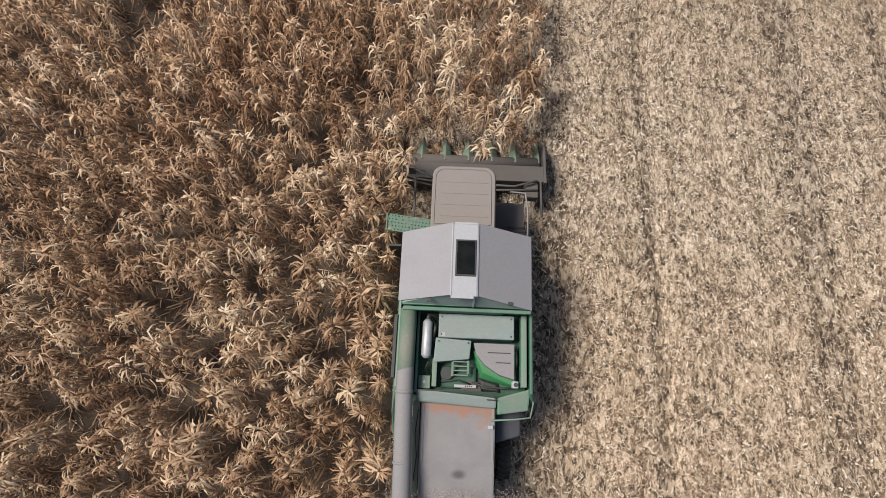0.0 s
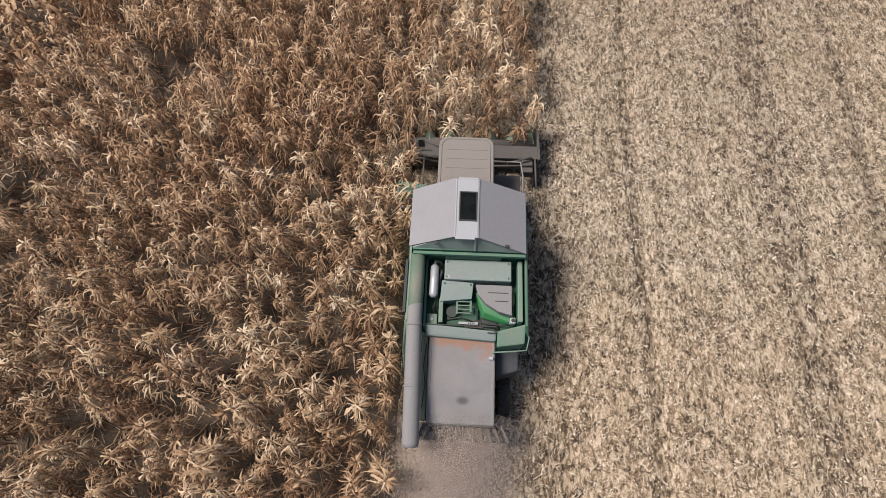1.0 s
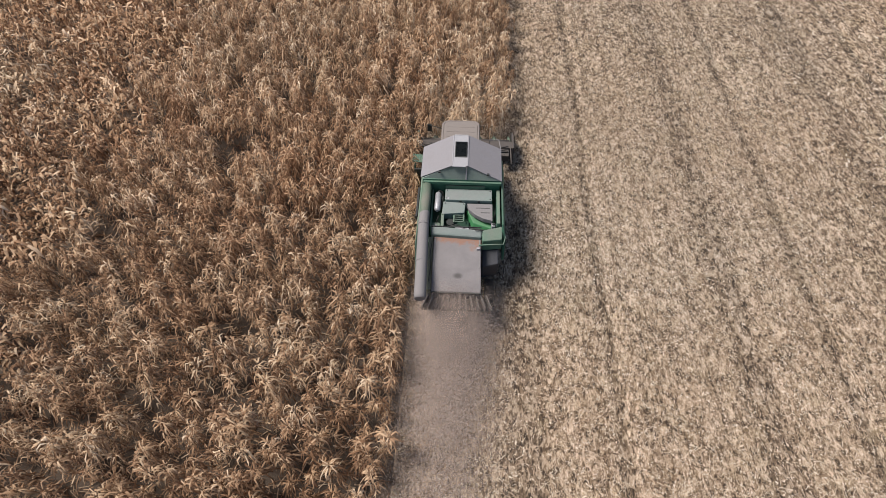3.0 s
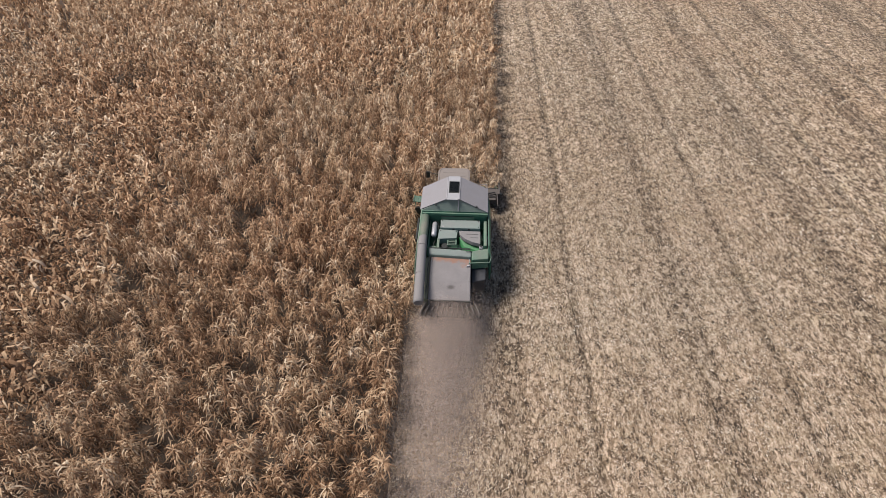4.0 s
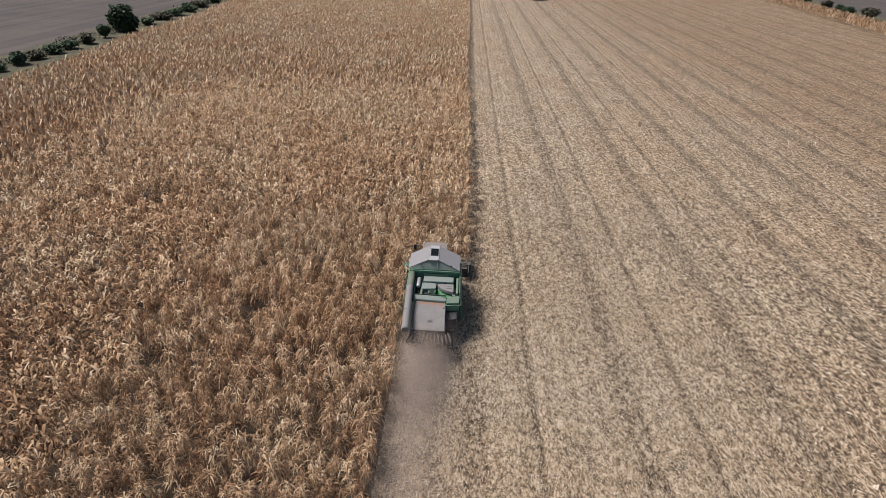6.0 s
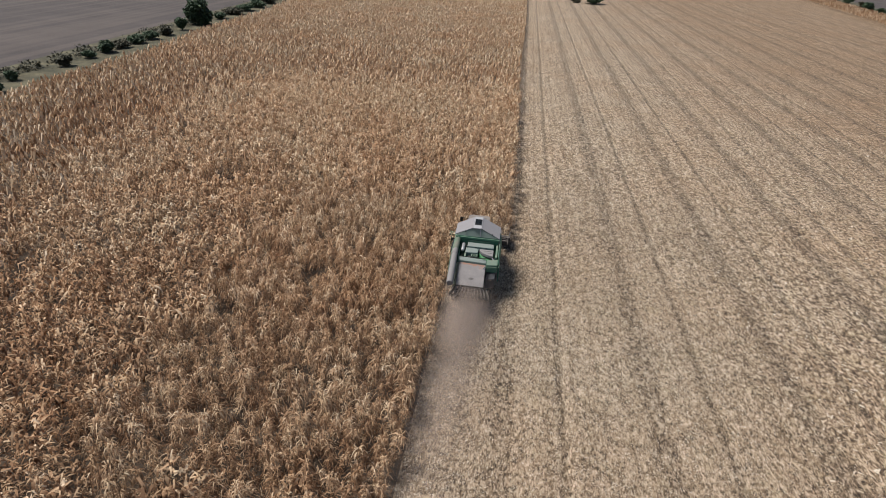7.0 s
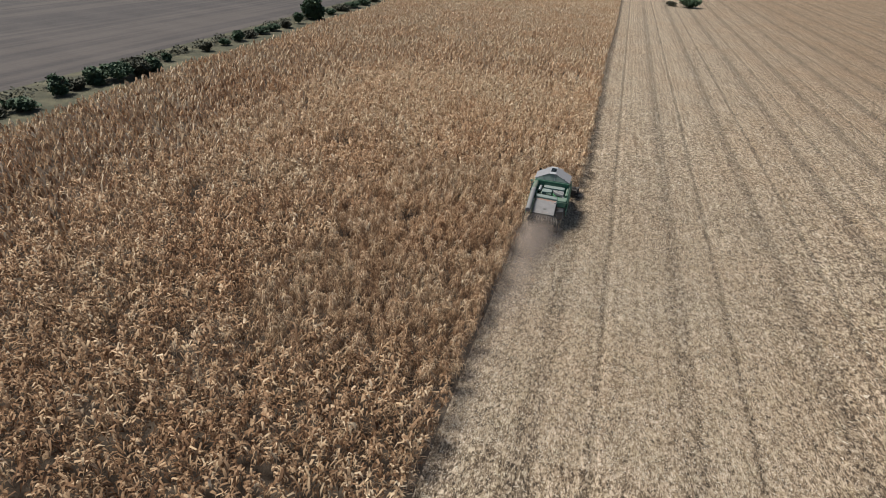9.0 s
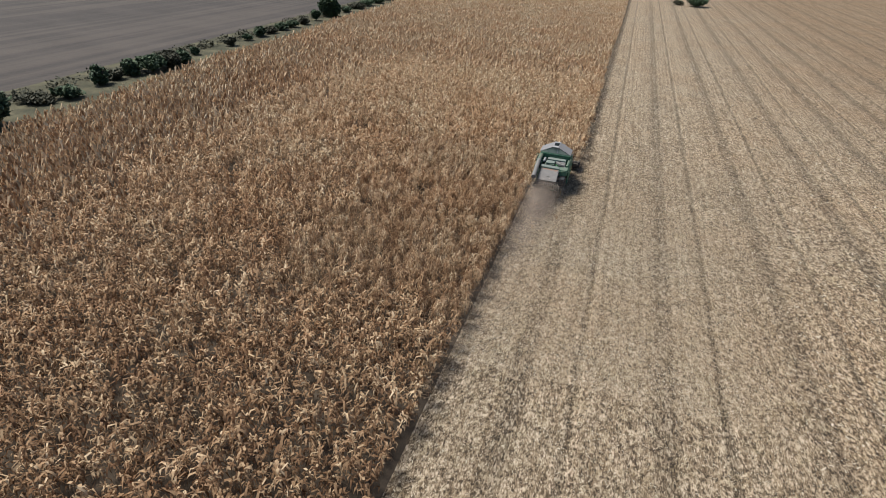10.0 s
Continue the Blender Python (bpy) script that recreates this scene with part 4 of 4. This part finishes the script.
    for x, y, r, w in ((-1.45, 0.75, 0.88, 0.58), (1.42, 0.75, 0.88, 0.58), (-1.20, -4.70, 0.56, 0.38), (1.18, -4.95, 0.56, 0.38)):
        wh = part("wheel", tube([(-w * 0.42, 0, 0), (w * 0.42, 0, 0)], r * 0.30, 14), DARK, h)
        wh.location = (x, y, r)
        bm = tube([(-w / 2, 0, 0), (-w * 0.42, 0, 0), (w * 0.42, 0, 0), (w / 2, 0, 0)], r, 28, radii=[r * 0.80, r * 0.97, r * 0.97, r * 0.80])
        n = 22
        for k in range(n):
            a = 2 * math.pi * k / n
            m = Matrix.Rotation(a, 4, "X")
            for sgn in (-1, 1):
                hull(bm, [m @ Vector(p) for p in [(sgn * 0.02, -0.03, r * 0.95), (sgn * w * 0.46, 0.05, r * 0.95), (sgn * 0.02, 0.03, r * 0.95), (sgn * w * 0.46, 0.11, r * 0.95),
                                                  (sgn * 0.02, -0.03, r), (sgn * w * 0.46, 0.05, r), (sgn * 0.02, 0.03, r), (sgn * w * 0.46, 0.11, r)]])
        part("tyre", bm, RUBBER, wh, "dusty black lugged tyre")
        part("rim", tube([(-w * 0.52, 0, 0), (w * 0.52, 0, 0)], r * 0.55, 20), YELLOW, wh, "dirty yellow rim")
        wheels.append((wh, r))
    part("front_axle", tube([(-1.3, 0.75, 0.88), (1.3, 0.75, 0.88)], 0.14, 10), DARK, h)
    part("rear_axle", tube([(-1.1, -4.8, 0.62), (1.1, -4.8, 0.62)], 0.10, 10), DARK, h)
    return h, wheels


HARVESTER, WHEELS = build_combine()


# ---------------------------------------------------------------- dust behind the machine
def mat_dust():
    m = Mat("dust_mote", 1.0)
    m.base((0.34, 0.272, 0.235))
    m.b.inputs["Specular IOR Level"].default_value = 0.0
    m.b.inputs["Alpha"].default_value = 0.42
    return m.m


DUST = mat_dust()


def build_dust():
    rng = np.random.default_rng(21)
    out = []
    tri = np.array([(-0.5, -0.4, 0), (0.5, -0.32, 0.1), (0.06, 0.5, -0.05)])
    one = np.array([(0, 1, 2)])
    for reach, n, size, low, high, wide in ((2.6, 52000, 0.023, 0.6, 2.4, 1.6), (5.5, 90000, 0.027, 0.15, 2.4, 1.6), (13.0, 80000, 0.028, 0.1, 1.7, 2.0), (30.0, 40000, 0.046, 0.05, 1.3, 2.2)):
        d = rng.exponential(reach / 2.3, n)
        d = d[d < reach]
        n = len(d)
        x = rng.normal(0, 0.5, n) * wide * (0.75 + 0.4 * d / reach) - 0.8 * d / 12 - 0.15
        z = low + (high - low) * rng.beta(1.3, 2.2, n)
        p = np.stack([x, -5.75 - d, z, size * rng.uniform(0.5, 1.5, n)], 1)
        v, f = scatter([(tri, one)], p, rng, 0.5)
        ob = quads("dust_cloud", v, f, DUST)
        tagged(ob, "thin reddish haze of field dust behind the harvester", "dust", kind="stuff")
        out.append(ob)
    return out


DUSTS = build_dust()


# ---------------------------------------------------------------- hedges and bushes
LEAF = mat_leaf("dark_bush_leaf", (0.024, 0.046, 0.023), (0.062, 0.10, 0.045))
LEAF_DRY = mat_leaf("dull_shrub_leaf", (0.028, 0.030, 0.017), (0.07, 0.062, 0.034))
BARK = mat_plain("bark", (0.06, 0.045, 0.035), 0.9)


def bush(name, x, y, height, width, leaf, label, seed, tree=False):
    rng = np.random.default_rng(seed)
    b = tagged(new(name), label, "tree" if tree else "bush")
    b.location = (x, y, 0)
    bm = bmesh.new()
    tips = []
    for k in range(5):
        a, l = rng.uniform(0, 6.28), rng.uniform(0.4, 0.8)
        top = (math.cos(a) * width * 0.28, math.sin(a) * width * 0.28, height * l)
        tube([(0, 0, 0), (top[0] * 0.35, top[1] * 0.35, height * l * 0.5), top], 0.1, 6, bm, [height * 0.03, height * 0.02, height * 0.008])
        tips.append(top)
    part("trunk", bm, BARK, b)
    n = int(1100 + 380 * height)
    lobes = rng.normal(0, 1, (11, 3))
    lobes /= np.linalg.norm(lobes, axis=1)[:, None]
    lobes *= rng.uniform(0.35, 0.95, (11, 1))
    centre = lobes[rng.integers(0, 11, n)]
    q = rng.normal(0, 1, (n, 3))
    q = centre * 0.62 + q / np.linalg.norm(q, axis=1)[:, None] * rng.uniform(0.2, 0.46, (n, 1))
    p = np.stack([q[:, 0] * width / 2, q[:, 1] * width / 2, height * (0.42 + 0.50 * q[:, 2]).clip(0.02, 1.2), np.full(n, 1.0) * (0.14 + 0.048 * height) * rng.uniform(0.6, 1.4, n)], 1)
    quad = [(np.array([(-0.5, -0.35, 0), (0.4, -0.5, s * 0.4), (0.5, 0.4, 0), (-0.4, 0.5, -s * 0.5)]), np.array([(0, 1, 2, 3)])) for s in (0.3, 1.0, 1.7, -0.8, -1.6)]
    v, f = scatter(quad, p, rng, 0.5)
    crown = quads("crown", v, f, leaf)
    crown.parent = b
    return b


def build_hedges():
    rng = np.random.default_rng(33)
    bush("field_tree", -78.5, 110, 6.6, 8.4, LEAF, "dense dark green tree on the field verge", 1, True)
    for i, (x, y, hh, w) in enumerate([(-68.4, 5.6, 5.4, 6.0), (-73.0, 15, 1.7, 6.5), (-71.2, 18, 2.2, 5.0), (-73.4, 26, 3.3, 3.4), (-74.0, 29.5, 2.2, 3.4), (-74.3, 32.6, 3.2, 4.6), (-73.6, 36.5, 3.2, 6.0),
                                       (-73.4, 40.4, 3.3, 6.2), (-73.3, 44.0, 2.6, 4.4), (-76.0, 50.5, 1.8, 2.3), (-75.9, 61, 2.1, 3.2), (-76.6, 68, 1.6, 2.6), (-77.2, 73.5, 2.7, 3.8), (-77.5, 78, 1.9, 4.4), (-77.7, 83, 2.1, 4.6),
                                       (-77.8, 88.5, 2.0, 4.6), (-78.0, 94, 2.2, 4.2), (-78.6, 101.5, 3.4, 3.2), (-79.6, 121, 2.0, 5.0), (-80.2, 130, 2.2, 6.5), (-80.8, 138, 2.2, 6.5), (-81, 147, 2.5, 6.5), (-82, 158, 2.4, 7.0), (-83, 170, 2.8, 7.0), (-83, 184, 2.8, 7.0)]):
        dry = i % 3 == 1
        bush("hedge_bush", x, y, hh, w, LEAF_DRY if dry else LEAF, "dull olive shrub on the field verge" if dry else "dark green bush on the field verge", 50 + i)
    n = 13000
    y = rng.uniform(-20, 240, n)
    thick = 0.5 + 0.5 * np.sin(y * 0.21) * np.sin(y * 0.083 + 1.0) + 0.35 * np.sin(y * 0.9)
    ok = rng.uniform(0, 1, n) < thick
    y, thick = y[ok], thick[ok]
    n = len(y)
    p = np.stack([-76.0 - 0.055 * y + rng.normal(0, 0.9, n), y, rng.uniform(0.05, 1.0, n) * (0.5 + 0.9 * thick.clip(0, 1)), rng.uniform(0.16, 0.36, n)], 1)
    blade = [(np.array([(-0.5, -0.35, 0), (0.4, -0.5, k * 0.4), (0.5, 0.4, 0), (-0.4, 0.5, -k * 0.5)]), np.array([(0, 1, 2, 3)])) for k in (0.3, 1.0, 1.7, -0.8, -1.6)]
    v, f = scatter(blade, p, rng, 0.5)
    tagged(quads("verge_scrub", v, f, LEAF_DRY), "low dark scrub along the field verge", "scrub", kind="stuff")
    bush("field_bush", 26.5, 225, 5.0, 11.0, LEAF, "dark green bush standing alone in the stubble", 7)
    bush("field_bush", 19.5, 226, 2.2, 6.0, LEAF_DRY, "low dull shrub beside the lone bush", 8)
    for i in range(16):
        y = 120 + 14 * i + rng.uniform(-4, 4)
        hh = rng.uniform(2.2, 5.0)
        bush("hedge_bush", 118 + 0.14 * y + rng.uniform(-2, 4), y, hh, hh * rng.uniform(1.2, 1.9), LEAF if i % 3 else LEAF_DRY, "dark bush in the hedge beyond the corn strip" if i % 3 else "olive shrub in the hedge beyond the corn strip", 90 + i)


build_hedges()


# ---------------------------------------------------------------- what moves
def advance(t):
    """How far the harvester has driven, in metres along y."""
    return -1.615 + 2.1413 * t - 0.0264 * t * t + 0.00101 * t ** 3


def when(y):
    lo, hi = -4.0, 16.0
    for _ in range(40):
        m = (lo + hi) / 2
        lo, hi = (m, hi) if advance(m) < y else (lo, m)
    return lo


def motions():
    ticks = [0.5 * k for k in range(21)]
    walk(HARVESTER, [(t, pose(-2.45, advance(t), 0)) for t in ticks])
    for wh, r in WHEELS:
        at = tuple(wh.location)
        walk(wh, [(t, pose(*at) @ Matrix.Rotation(-(advance(t) - advance(0)) / r, 4, "X")) for t in [0.25 * k for k in range(41)]])
    for k, d in enumerate(DUSTS):
        # the thickest dust draws up over the tail as the wind catches it
        lift = 1.4 if k == 0 else 0.0
        walk(d, [(t, pose(-2.45 + 0.08 * math.sin(1.7 * t + k), advance(t) + 0.15 * math.sin(2.3 * t + 2 * k) + lift * min(max((t - 2.5) / 3.5, 0.0), 1.0), 0.06 * math.sin(3.1 * t + k))) for t in ticks])
    # each slice of plants is drawn down between the rolls as the header reaches it
    for y, ob in SLICES:
        t0, t1 = when(y - 4.45), when(y - 3.75)
        rows = [(0.0, 0.0)] if t0 > 0.05 else []
        for t, drop in ((t0, 0.0), (t0 + (t1 - t0) * 0.4, -0.45), (t1, -2.4)):
            if 0.0 <= t <= 9.9:
                rows.append((t, drop))
        if not rows or rows[0][0] > 0.0:
            u = min(max((0 - t0) / (t1 - t0), 0), 1)
            rows.insert(0, (0.0, -2.4 * u))
        u = min(max((10 - t0) / (t1 - t0), 0), 1)
        rows.append((10.0, -2.4 * u))
        walk(ob, [(t, pose(0, y, drop)) for t, drop in rows])


motions()
